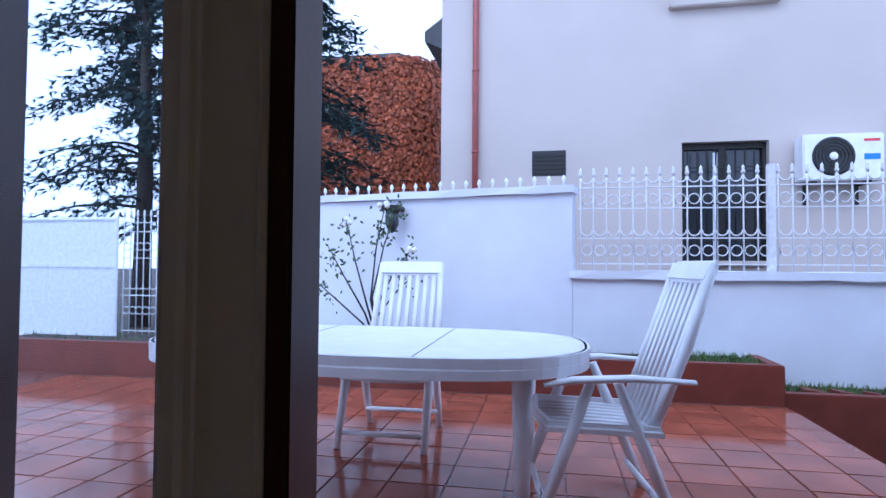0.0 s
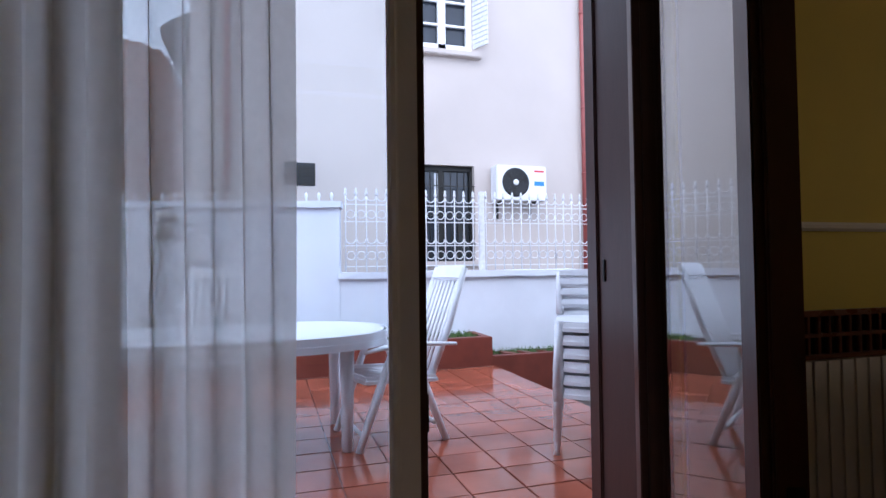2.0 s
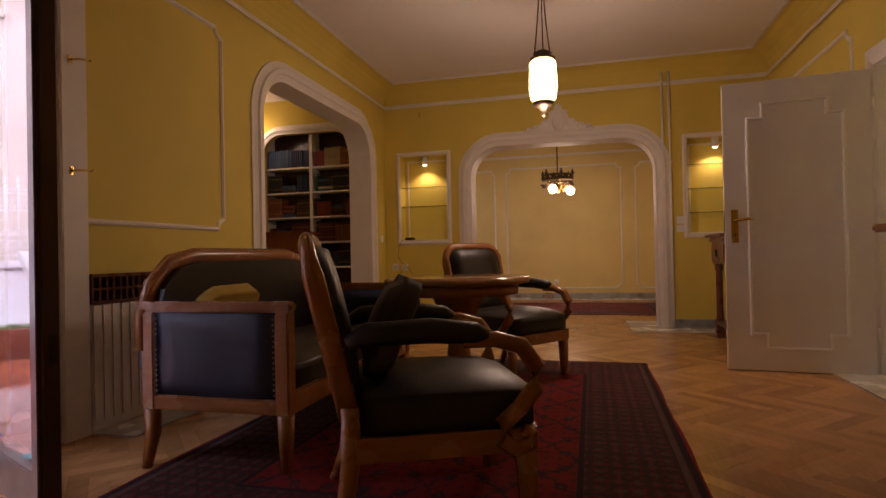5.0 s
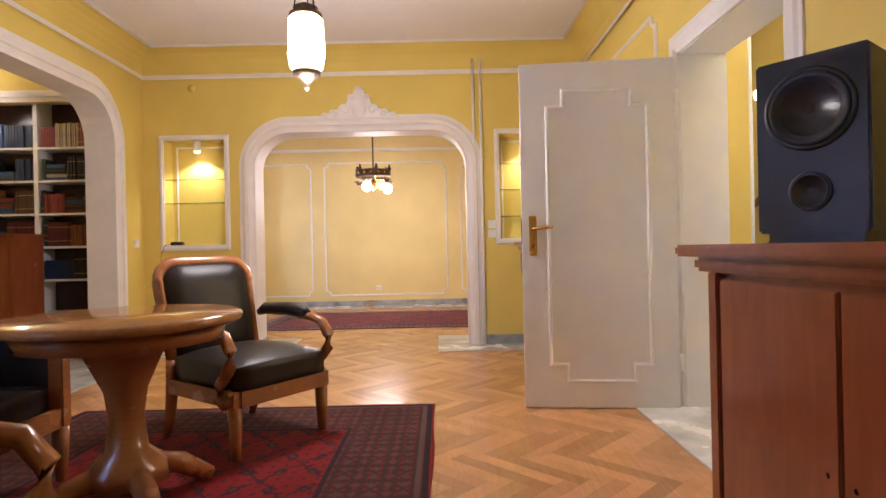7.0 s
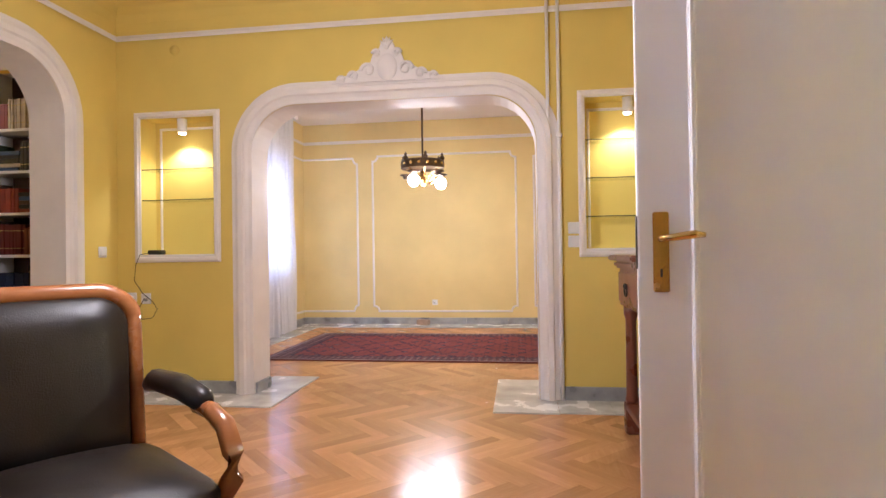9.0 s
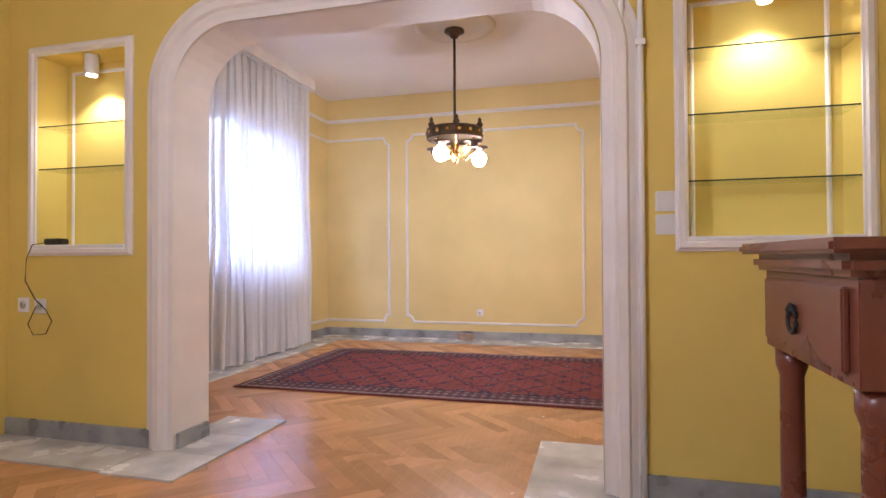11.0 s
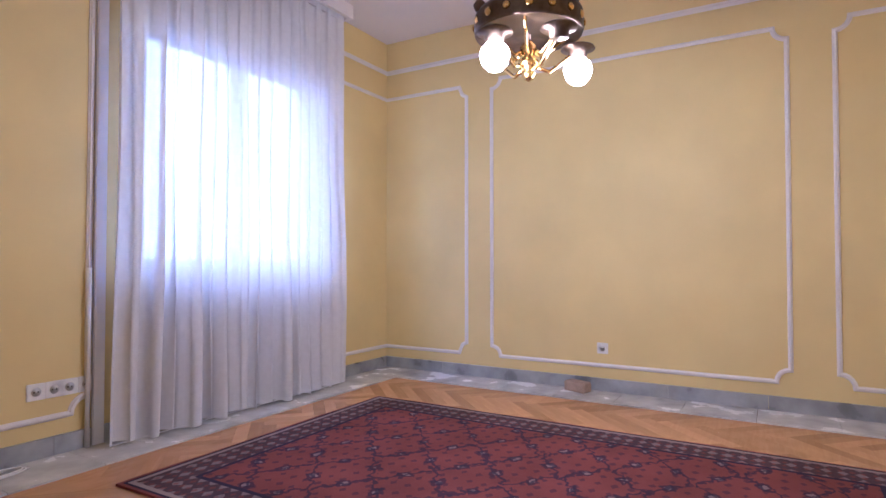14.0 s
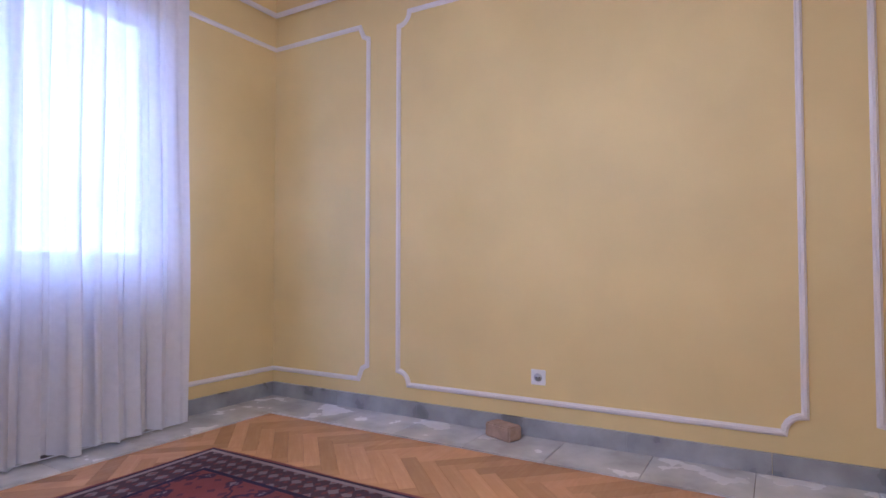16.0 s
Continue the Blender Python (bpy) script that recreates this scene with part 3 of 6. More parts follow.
# plaster crest over the arch: cartouche, scrolls and palmette
crest = thing("arch_crest", pose(E1 - 0.03, -2.54, 2.33), "white plaster cartouche with scrolls above the arch", "ornament")
part("cartouche", lathe([(0.0, -0.03), (0.06, -0.025), (0.085, 0.0), (0.08, 0.012), (0.055, 0.02), (0.03, 0.035), (0.0, 0.04)], 20, pose(-0.005, 0, 0.09, 0, -90) @ Matrix.Diagonal((1.2, 0.9, 1, 1))), STUCCO, crest)
part("backing", slab([(-0.42, -0.01), (0.42, -0.01), (0.36, 0.03), (0.27, 0.05), (0.2, 0.09), (0.13, 0.12), (0.1, 0.2), (0.055, 0.235), (0.045, 0.27), (0.0, 0.31), (-0.045, 0.27), (-0.055, 0.235), (-0.1, 0.2), (-0.13, 0.12), (-0.2, 0.09), (-0.27, 0.05), (-0.36, 0.03)], "x", -0.008, 0.03), STUCCO, crest)
for s in (-1, 1):
    for (cy, cz, r0) in ((0.14, 0.07, 0.055), (0.25, 0.03, 0.04), (0.34, 0.01, 0.028), (0.075, 0.19, 0.03)):
        pts = [(-0.02, s * (cy + r0 * (1 - i / 22) * math.cos(i * 0.42)), cz + r0 * (1 - i / 22) * math.sin(i * 0.42)) for i in range(18)]
        part("scroll", tube(pts, [0.014 - i * 0.0005 for i in range(18)], 6), STUCCO, crest)
for i in range(5):
    a = (i - 2) * 0.5
    part("palmette_leaf", tube([(-0.015, 0, 0.22), (-0.025, 0.03 * math.sin(a), 0.26), (-0.015, 0.055 * math.sin(a), 0.25 + 0.06 * math.cos(a))], [0.006, 0.013, 0.004], 6), STUCCO, crest)

# marble borders and skirtings


def marble_row(name, x0, x1, y0, y1, step, z=0.012):
    own = thing(name, pose(0, 0, 0), "pale grey veined marble floor border in slabs", "floor border", kind="structure")
    along = (x1 - x0) > (y1 - y0)
    ln = (x1 - x0) if along else (y1 - y0)
    k = max(1, round(ln / step))
    for i in range(k):
        a, b = i / k * ln + 0.0015, (i + 1) / k * ln - 0.0015
        bb = (x0 + a, x0 + b, y0, y1, -0.02, z) if along else (x0, x1, y0 + a, y0 + b, -0.02, z)
        part("marble_slab", boxes(bb), MARBLE, own)


def skirting(name, x0, x1, y0, y1, step=0.6, h=0.105):
    own = thing(name, pose(0, 0, 0), "grey veined marble skirting in slabs", "skirting", kind="structure")
    along = (x1 - x0) > (y1 - y0)
    ln = (x1 - x0) if along else (y1 - y0)
    k = max(1, round(ln / step))
    for i in range(k):
        a, b = i / k * ln + 0.001, (i + 1) / k * ln - 0.001
        bb = (x0 + a, x0 + b, y0, y1, 0.0, h) if along else (x0, x1, y0 + a, y0 + b, 0.0, h)
        part("skirting_slab", boxes(bb), MARBLE_D, own)


marble_row("marble_border_far", FAR - 0.36, FAR, S2, N2, 0.42)
marble_row("marble_border_north", E2, FAR - 0.362, N2 - 0.36, N2, 0.42)
marble_row("marble_sill_arch_left", 4.68, 5.64, -1.76, -1.36, 0.34)
marble_row("marble_sill_arch_right", 4.68, 5.64, -3.72, -3.29, 0.34)
marble_row("marble_border_east_left", 4.70, E1, -1.358, N1, 0.34)
marble_row("marble_border_east_right", 4.70, E1, S1, -3.722, 0.34)
marble_row("marble_border_south", 1.4, 4.69, S1 - 0.28, S1 + 0.3, 0.5)
marble_row("marble_border_north_sitting", 0.55, 4.69, N1 - 0.3, N1, 0.5)
marble_row("marble_step_alcove", 2.0, 4.7, N1 + 0.001, 1.3, 0.5, 0.01)
skirting("skirting_far", FAR - 0.02, FAR, S2, N2)
skirting("skirting_back_north", E2 + 0.012, FAR - 0.021, N2 - 0.02, N2)
skirting("skirting_east_left", E1 - 0.02, E1, -1.335, N1)
skirting("skirting_east_right", E1 - 0.02, E1, S1, -3.75)
skirting("skirting_arch_left", E1 + 0.01, E2, -1.495, -1.475, 0.3, 0.09)
skirting("skirting_hall", 2.66, 2.68, -5.20, S1 - 0.281, 0.3, 0.14)
skirting("skirting_south", 2.8, E1 - 0.021, S1, S1 + 0.02)

# floor base below the parquet
solid("floor_sitting_room", boxes((W1, E2, S1, N1, -0.3, 0.0)), GROUT, "dark joint under the oak parquet", "floor", kind="structure")
solid("floor_back_room", boxes((E2, FAR, S2, N2, -0.3, 0.0)), GROUT, "dark joint under the oak parquet", "floor", kind="structure")
solid("floor_alcove", boxes((1.72, 5.1, N1, 1.5, -0.3, 0.0)), MARBLE, "stone floor of the alcove", "floor", kind="structure")
solid("door_sill_terrace", boxes((-1.56, 0.15, N1, -0.2, -0.6, -0.03)), MARBLE, "white stone sill of the terrace door", "sill", kind="structure")

# niche trims, shelves and spots
for a, b in ((-1.17, -0.55), (-4.56, -3.94)):
    trim = moulding([(E1, a - 0.02, 1.04), (E1, a - 0.02, 2.16), (E1, b + 0.02, 2.16), (E1, b + 0.02, 1.04)], (-1, 0, 0), 0.05, 0.025, closed=True)
    solid("niche_trim", trim, STUCCO, "white moulded frame round a lit niche", "trim", kind="structure")
    solid("niche_sill", boxes((E1 - 0.02, E1 + 0.19, a, b, 1.06, 1.075), bevel=0.003), WHITE, "white sill inside a display niche", "sill", kind="structure")
    solid("niche_inner_trim", moulding([(E1 + 0.19, a + 0.05, 1.08), (E1 + 0.19, a + 0.05, 2.09), (E1 + 0.19, b - 0.05, 2.09), (E1 + 0.19, b - 0.05, 1.08)], (-1, 0, 0), 0.02, 0.008), STUCCO, "thin white moulding inside a niche", "trim", kind="structure")
    for z in ((1.50, 1.74) if a > -2 else (1.30, 1.57, 1.84)):
        sh = thing("glass_shelf", pose(E1 + 0.1, (a + b) / 2, z), "thin clear glass shelf in a lit niche", "shelf", "glass shelves in the niches")
        part("pane", boxes((-0.085, 0.085, a - (a + b) / 2 + 0.002, b - (a + b) / 2 - 0.002, -0.003, 0.003)), SHELFGLASS, sh)
        part("edge", boxes((-0.0875, -0.0855, a - (a + b) / 2 + 0.002, b - (a + b) / 2 - 0.002, -0.003, 0.003)), EDGEGLASS, sh)
    y = -0.86 if a > -2 else -4.25
    spot = thing("niche_spotlight", pose(E1 + 0.07, y, 2.14), "small white cylinder spotlight in a niche", "spotlight", "niche spotlights")
    part("housing", lathe([(0.036, 0.0), (0.036, -0.10), (0.030, -0.112)], 20), WHITE, spot)
    part("lens", lathe([(0.028, -0.1125), (0.027, -0.118), (0.0, -0.12)], 20), SPOTGLOW, spot)

# ---- the terrace door ----
TZ = -0.16
frame_t = thing("door_frame_terrace", pose(0, 0, 0), "dark stained timber frame of the terrace door", "door frame", kind="structure")
part("jamb", boxes((-1.56, -1.49, 0.05, 0.2, TZ, 2.24), bevel=0.006), DARKWOOD, frame_t)
part("head", boxes((-1.56, 0.14, -0.26, 0.10, 2.24, 2.31), bevel=0.006), DARKWOOD, frame_t)
part("head_stop", boxes((-1.49, 0.10, -0.31, -0.26, 2.20, 2.31), bevel=0.005), DARKWOOD, frame_t)
part("threshold", boxes((-1.49, 0.11, -0.27, -0.23, -0.03, 0.0), bevel=0.006), DARKWOOD, frame_t)
part("side_lining", boxes((0.11, 0.149, -0.24, 0.09, TZ, 2.24), (0.10, 0.149, 0.03, 0.10, TZ, 2.24), bevel=0.005), DARKWOOD, frame_t)
part("hinge_post", boxes((0.05, 0.149, -0.31, -0.245, -0.03, 2.24), (0.085, 0.12, -0.245, -0.20, TZ, 2.24), bevel=0.006), DARKWOOD, frame_t)
part("strike_plate", boxes((0.103, 0.109, -0.01, 0.005, 0.92, 1.0), bevel=0.002), DARKMETAL, frame_t)
part("left_lining", boxes((-1.56, -1.50, -0.30, 0.05, TZ, 2.24), bevel=0.004), ROUGHCAST, frame_t)


def glazed_leaf(name, hinge, end, inside, label, f=-1, h0=0.0, h1=2.2, s=0.09, strip=0.012, deep=0.03):
    """A glazed door leaf: stiles, rails, pane, beads, lock and strip."""
    d = Vector((end[0] - hinge[0], end[1] - hinge[1], 0))
    ln = d.length
    m = Matrix.Translation((hinge[0], hinge[1], 0)) @ Matrix.Rotation(math.atan2(d.y, d.x), 4, "Z")
    own = thing(name, m, label, "door", kind="structure")
    for nm, b in (("hinge_stile", (0, s, -0.025, 0.025, h0, h1)), ("lock_stile", (ln - s, ln, -0.025, 0.025, h0, h1)), ("top_rail", (s, ln - s, -0.024, 0.024, h1 - s, h1)), ("bottom_rail", (s, ln - s, -0.024, 0.024, h0, h0 + 0.16))):
        part(nm, boxes(b, bevel=0.005), inside, own)
    part("edge_strip", boxes((ln, ln + strip, min(-f * 0.02, f * deep), max(-f * 0.02, f * deep), h0, h1), bevel=0.003), DARKWOOD, own, "dark stained lock edge")
    part("outer_face", boxes((ln - s, ln, min(f * 0.045, f * 0.0255), max(f * 0.045, f * 0.0255), h0, h1), (0, s, min(f * 0.045, f * 0.0255), max(f * 0.045, f * 0.0255), h0, h1), bevel=0.003), DARKWOOD, own)
    part("bead", moulding([(s + 0.01, -f * 0.025, h0 + 0.17), (s + 0.01, -f * 0.025, h1 - s - 0.01), (ln - s - 0.01, -f * 0.025, h1 - s - 0.01), (ln - s - 0.01, -f * 0.025, h0 + 0.17)], (0, -f, 0), 0.03, 0.012, closed=True), inside, own)
    pane = part("pane", boxes((s - 0.01, ln - s + 0.01, -0.003, 0.003, h0 + 0.15, h1 - s + 0.01)), GLASS, own)
    pane.visible_shadow = False
    for z in (0.55, 2.0):
        part("catch", boxes((ln + strip, ln + strip + 0.005, -0.015, 0.012, z, z + 0.10), bevel=0.002), DARKMETAL, own)
    return own


left_leaf = glazed_leaf("terrace_door_closed_leaf", (-1.46, -0.325), (-0.678, -0.338), STUCCO, "white glazed terrace door leaf with dark edge, ajar", 1, s=0.058, strip=0.02, deep=0.035)
part("espagnolette", boxes((0.75, 0.762, -0.040, -0.026, 1.70, 1.76), bevel=0.004), BRASS, left_leaf, "small brass bolt plate")
open_leaf = glazed_leaf("terrace_door_open_leaf", (0.045, -0.33), (-0.30, -1.12), DARKWOOD, "dark stained glazed inner door leaf, standing open", s=0.06)
solid("recess_trim", boxes((0.15, 0.44, N1 - 0.012, N1 - 0.001, 0, 2.40), (0.40, 0.55, N1 - 0.035, N1 - 0.013, 0, 2.5), (-1.58, 0.40, N1 - 0.035, N1 - 0.013, 2.30, 2.5), bevel=0.004), STUCCO, "white casing round the terrace door", "trim", kind="structure")
for z in (1.345, 1.90):
    hk = thing("casing_hook", pose(0.45, N1 - 0.035, z), "small brass stay hook on the white casing", "hook", "brass hooks on the casing")
    part("plate", boxes((-0.012, 0.012, -0.006, 0, -0.02, 0.02), bevel=0.002), BRASS, hk)
    part("pin", tube([(0, -0.004, 0), (0.01, -0.05, 0), (0.06, -0.07, 0.004)], 0.006, 8), BRASS, hk)


def curtain(name, x0, x1, y, z0, z1, folds, depth, material, label, flare=0.0, seed=1):
    """A hanging cloth with uneven pleats that open out towards the hem."""
    rnd = random.Random(seed)
    bm = bmesh.new()
    nx, nz = folds * 10, 14
    ph = [rnd.uniform(-0.5, 0.5) for _ in range(folds + 2)]
    am = [rnd.uniform(0.55, 1.2) for _ in range(folds + 2)]
    grid = []
    for j in range(nz + 1):
        v = j / nz
        row = []
        for i in range(nx + 1):
            u = i / nx
            k = u * folds
            q = int(k)
            f = k - q
            a = am[q] * (1 - f) + am[q + 1] * f
            p = ph[q] * (1 - f) + ph[q + 1] * f
            yy = y + depth * a * (0.55 + 0.45 * (1 - v)) * math.sin(2 * math.pi * (k + p * 0.6)) + 0.01 * math.sin(9 * v + k)
            xx = x0 + (x1 - x0) * u + (u - 0.5) * flare * (1 - v) + 0.012 * math.sin(4 * math.pi * k + 3 * v)
            row.append(bm.verts.new((xx, yy, z0 + (z1 - z0) * v + 0.012 * math.sin(k * 3) * (1 - v))))
        grid.append(row)
    for a, b in zip(grid, grid[1:]):
        for i in range(nx):
            f = bm.faces.new((a[i], a[i + 1], b[i + 1], b[i]))
            f.smooth = True
    own = thing(name, pose(0, 0, 0), label, "curtain")
    part("cloth", bm, material, own)
    part("heading_tape", boxes((x0, x1, y - 0.01, y + 0.01, z1 - 0.03, z1 + 0.01)), material, own)
    part("hem", boxes((x0 - flare * 0.45, x1 + flare * 0.45, y - 0.002, y + 0.002, z0, z0 + 0.004)), material, own)
    return own


curtain("terrace_curtain", -1.86, -1.01, -0.62, 0.02, 2.64, 8, 0.032, SHEER_D, "off-white pleated sheer curtain drawn beside the terrace door", seed=4)
curtain("window_curtain", 6.64, 8.38, -0.40, 0.03, 2.93, 15, 0.048, SHEER, "white pleated sheer curtain over the window", flare=0.08, seed=9)

# window in the back room
win = thing("window_1", pose(0, 0, 0), "white two-light window behind the sheer curtain", "window", kind="structure")
WY0, WY1 = N2 + 0.1, N2 + 0.16
part("window_frame", boxes((6.88, 6.95, WY0, WY1, 0.93, 2.42), (8.33, 8.40, WY0, WY1, 0.93, 2.42), (6.95, 8.33, WY0, WY1, 0.93, 1.0), (6.95, 8.33, WY0, WY1, 2.35, 2.42), (7.60, 7.68, WY0, WY1, 1.0, 2.35)), WHITE, win)
for a, b in ((6.95, 7.60), (7.68, 8.33)):
    pn = part("pane", boxes((a, b, N2 + 0.127, N2 + 0.133, 1.0, 2.35)), GLASS, win)
    pn.visible_shadow = False
part("window_sill", boxes((6.83, 8.45, N2 - 0.06, N2 + 0.1, 0.90, 0.928), bevel=0.005), WHITE, win)
part("radiator", boxes(*[(6.95 + i * 0.07, 7.01 + i * 0.07, N2 - 0.09, N2 - 0.02, 0.2, 0.80) for i in range(19)]), WHITE, win)
part("side_casing", boxes((6.60, 6.66, N2 - 0.025, N2, 0.0, 2.6), bevel=0.004), WHITE, win)
pel = solid("curtain_cornice", boxes((5.9, 8.45, -0.47, -0.44, 2.92, 3.03), (5.9, 8.45, -0.44, N2, 2.98, 3.03), (8.42, 8.45, -0.44, N2, 2.92, 2.98)), STUCCO, "white painted curtain cornice box", "cornice", kind="structure")

# ---- the open door and the hall ----
dm = Matrix.Translation((2.66, -4.74, 0)) @ Matrix.Rotation(math.atan2(0.90, 0.09), 4, "Z")
door = thing("door_hall", dm, "white painted panelled door standing wide open", "door", kind="structure")
part("leaf", boxes((0.0, 0.91, -0.022, 0.022, 0.008, 2.09), bevel=0.004), WHITE, door)
for s in (1, -1):
    a, b, c, d2, e, g = 0.16, 0.75, 0.255, 0.655, 0.27, 1.82
    pts = [(a, e + 0.0), (a, g - 0.0), (c, g), (c, g + 0.10), (d2, g + 0.10), (d2, g), (b, g), (b, e), (d2, e), (d2, e - 0.10), (c, e - 0.10), (c, e)]
    part("panel_bead", moulding([(p, s * 0.022, q) for p, q in pts], (0, s, 0), 0.022, 0.012, closed=True), WHITE, door)
    plate = part("lock_plate", boxes((0.822, 0.868, min(s * 0.022, s * 0.029), max(s * 0.022, s * 0.029), 0.93, 1.17), bevel=0.003), BRASS, door, "long brass lock plate")
    part("lever", tube([(0.845, s * 0.028, 1.09), (0.845, s * 0.065, 1.09), (0.82, s * 0.072, 1.092), (0.76, s * 0.072, 1.10), (0.73, s * 0.072, 1.098)], [0.010, 0.009, 0.011, 0.013, 0.007], 10), BRASS, door)
    part("keyhole", boxes((0.842, 0.848, min(s * 0.029, s * 0.031), max(s * 0.029, s * 0.031), 0.975, 1.0)), BLACK, door)
part("latch_plate", boxes((0.91, 0.914, -0.012, 0.012, 1.0, 1.16)), DARKMETAL, door)
for z in (0.28, 1.85):
    part("hinge", lathe([(0.009, -0.05), (0.009, 0.05)], 10, Matrix.Translation((-0.01, 0.02, z))), WHITE, door)
cas = thing("door_casing_hall", pose(0, 0, 0), "white moulded casing of the hall doorway", "door casing", kind="structure")
for b in ((2.655, 2.66, S1 - 0.28, S1, 0, 2.115), (1.62, 1.625, S1 - 0.28, S1, 0, 2.115), (1.625, 2.655, S1 - 0.28, S1, 2.112, 2.118)):
    part("lining", boxes(b), WHITE, cas)
part("architrave", moulding([(2.72, S1, 0), (2.72, S1, 2.18), (1.56, S1, 2.18), (1.56, S1, 0)], (0, 1, 0), 0.12, 0.025), WHITE, cas)
st = thing("staircase_rail", pose(0, 0, 0), "yellow-brown timber stair railing in the hall", "stair railing")
part("handrail", tube([(5.1, -6.45, 1.25), (3.3, -6.45, 2.15)], 0.03, 10), TABLEWOOD, st)
part("bottom_rail", tube([(4.75, -6.45, 0.92), (3.3, -6.45, 1.6)], 0.02, 8), TABLEWOOD, st)
for i in range(6):
    x = 4.9 - i * 0.3
    z = 1.25 + (5.1 - x) * 0.5
    part("baluster", tube([(x, -6.45, 0.0 if i in (0, 5) else z - 0.5), (x, -6.45, z)], 0.013, 8), TABLEWOOD, st)
for i in range(9):
    solid("stair_step", boxes((3.0 - i * 0.27, 3.28 - i * 0.27, -6.52, -5.6, 0.0, 0.17 * (i + 1)), bevel=0.006), MARBLE, "pale stone stair step", "step", "hall stair steps", kind="structure")
solid("hall_wall_light", lathe([(0.0, -0.06), (0.05, -0.04), (0.06, 0.0), (0.05, 0.04), (0.0, 0.06)], 16), FROST, "small glowing wall light in the hall", "wall light", at=pose(4.82, -6.49, 2.42))

# ---- radiator with its cover beside the terrace door ----
rc = thing("radiator_cover", pose(0, 0, 0), "cream ribbed radiator panel with a dark slotted grille", "radiator cover")
RY = N1 - 0.036
part("front", boxes((0.552, 2.02, RY, N1 - 0.001, 0.013, 0.67), bevel=0.004), STUCCO, rc)
for i in range(24):
    part("rib", boxes((0.558 + i * 0.06, 0.614 + i * 0.06, RY - 0.008, RY - 0.0005, 0.06, 0.665), bevel=0.004), STUCCO, rc)
# dark sheet that stands in for the shade behind the slats
part("grille_shadow", boxes((0.552, 2.02, RY + 0.012, N1 - 0.001, 0.67, 0.815)), DARKMETAL, rc)
part("grille_frame", boxes((0.552, 2.02, RY - 0.008, RY + 0.011, 0.668, 0.682), (0.552, 2.02, RY - 0.006, RY + 0.011, 0.738, 0.750), (0.552, 2.02, RY - 0.012, RY + 0.011, 0.806, 0.825)), CONSOLE, rc)
for i in range(33):
    part("slat", boxes((0.556 + i * 0.045, 0.569 + i * 0.045, RY - 0.004, RY + 0.011, 0.682, 0.806), bevel=0.002), CONSOLE, rc)

# ---- sitting room furniture ----


def nail_row(parent, pts, r=0.006):
    bm = bmesh.new()
    for p in pts:
        bmesh.ops.create_icosphere(bm, subdivisions=1, radius=r, matrix=Matrix.Translation(p))
    ob = part("nail_row", bm, NAIL, parent, "row of small brass upholstery nails")
    tagged(ob, kind="stuff")


def back_outline(hw, z0, z1, r, n=8):
    pts = [(-hw * 0.92, z0)]
    for i in range(n + 1):
        t = math.pi / 2 * i / n
        pts.append((-hw + r - r * math.cos(t), z1 - r + r * math.sin(t)))
    for i in range(n + 1):
        t = math.pi / 2 * (1 - i / n)
        pts.append((hw - r + r * math.cos(t), z1 - r + r * math.sin(t)))
    pts.append((hw * 0.92, z0))
    return pts


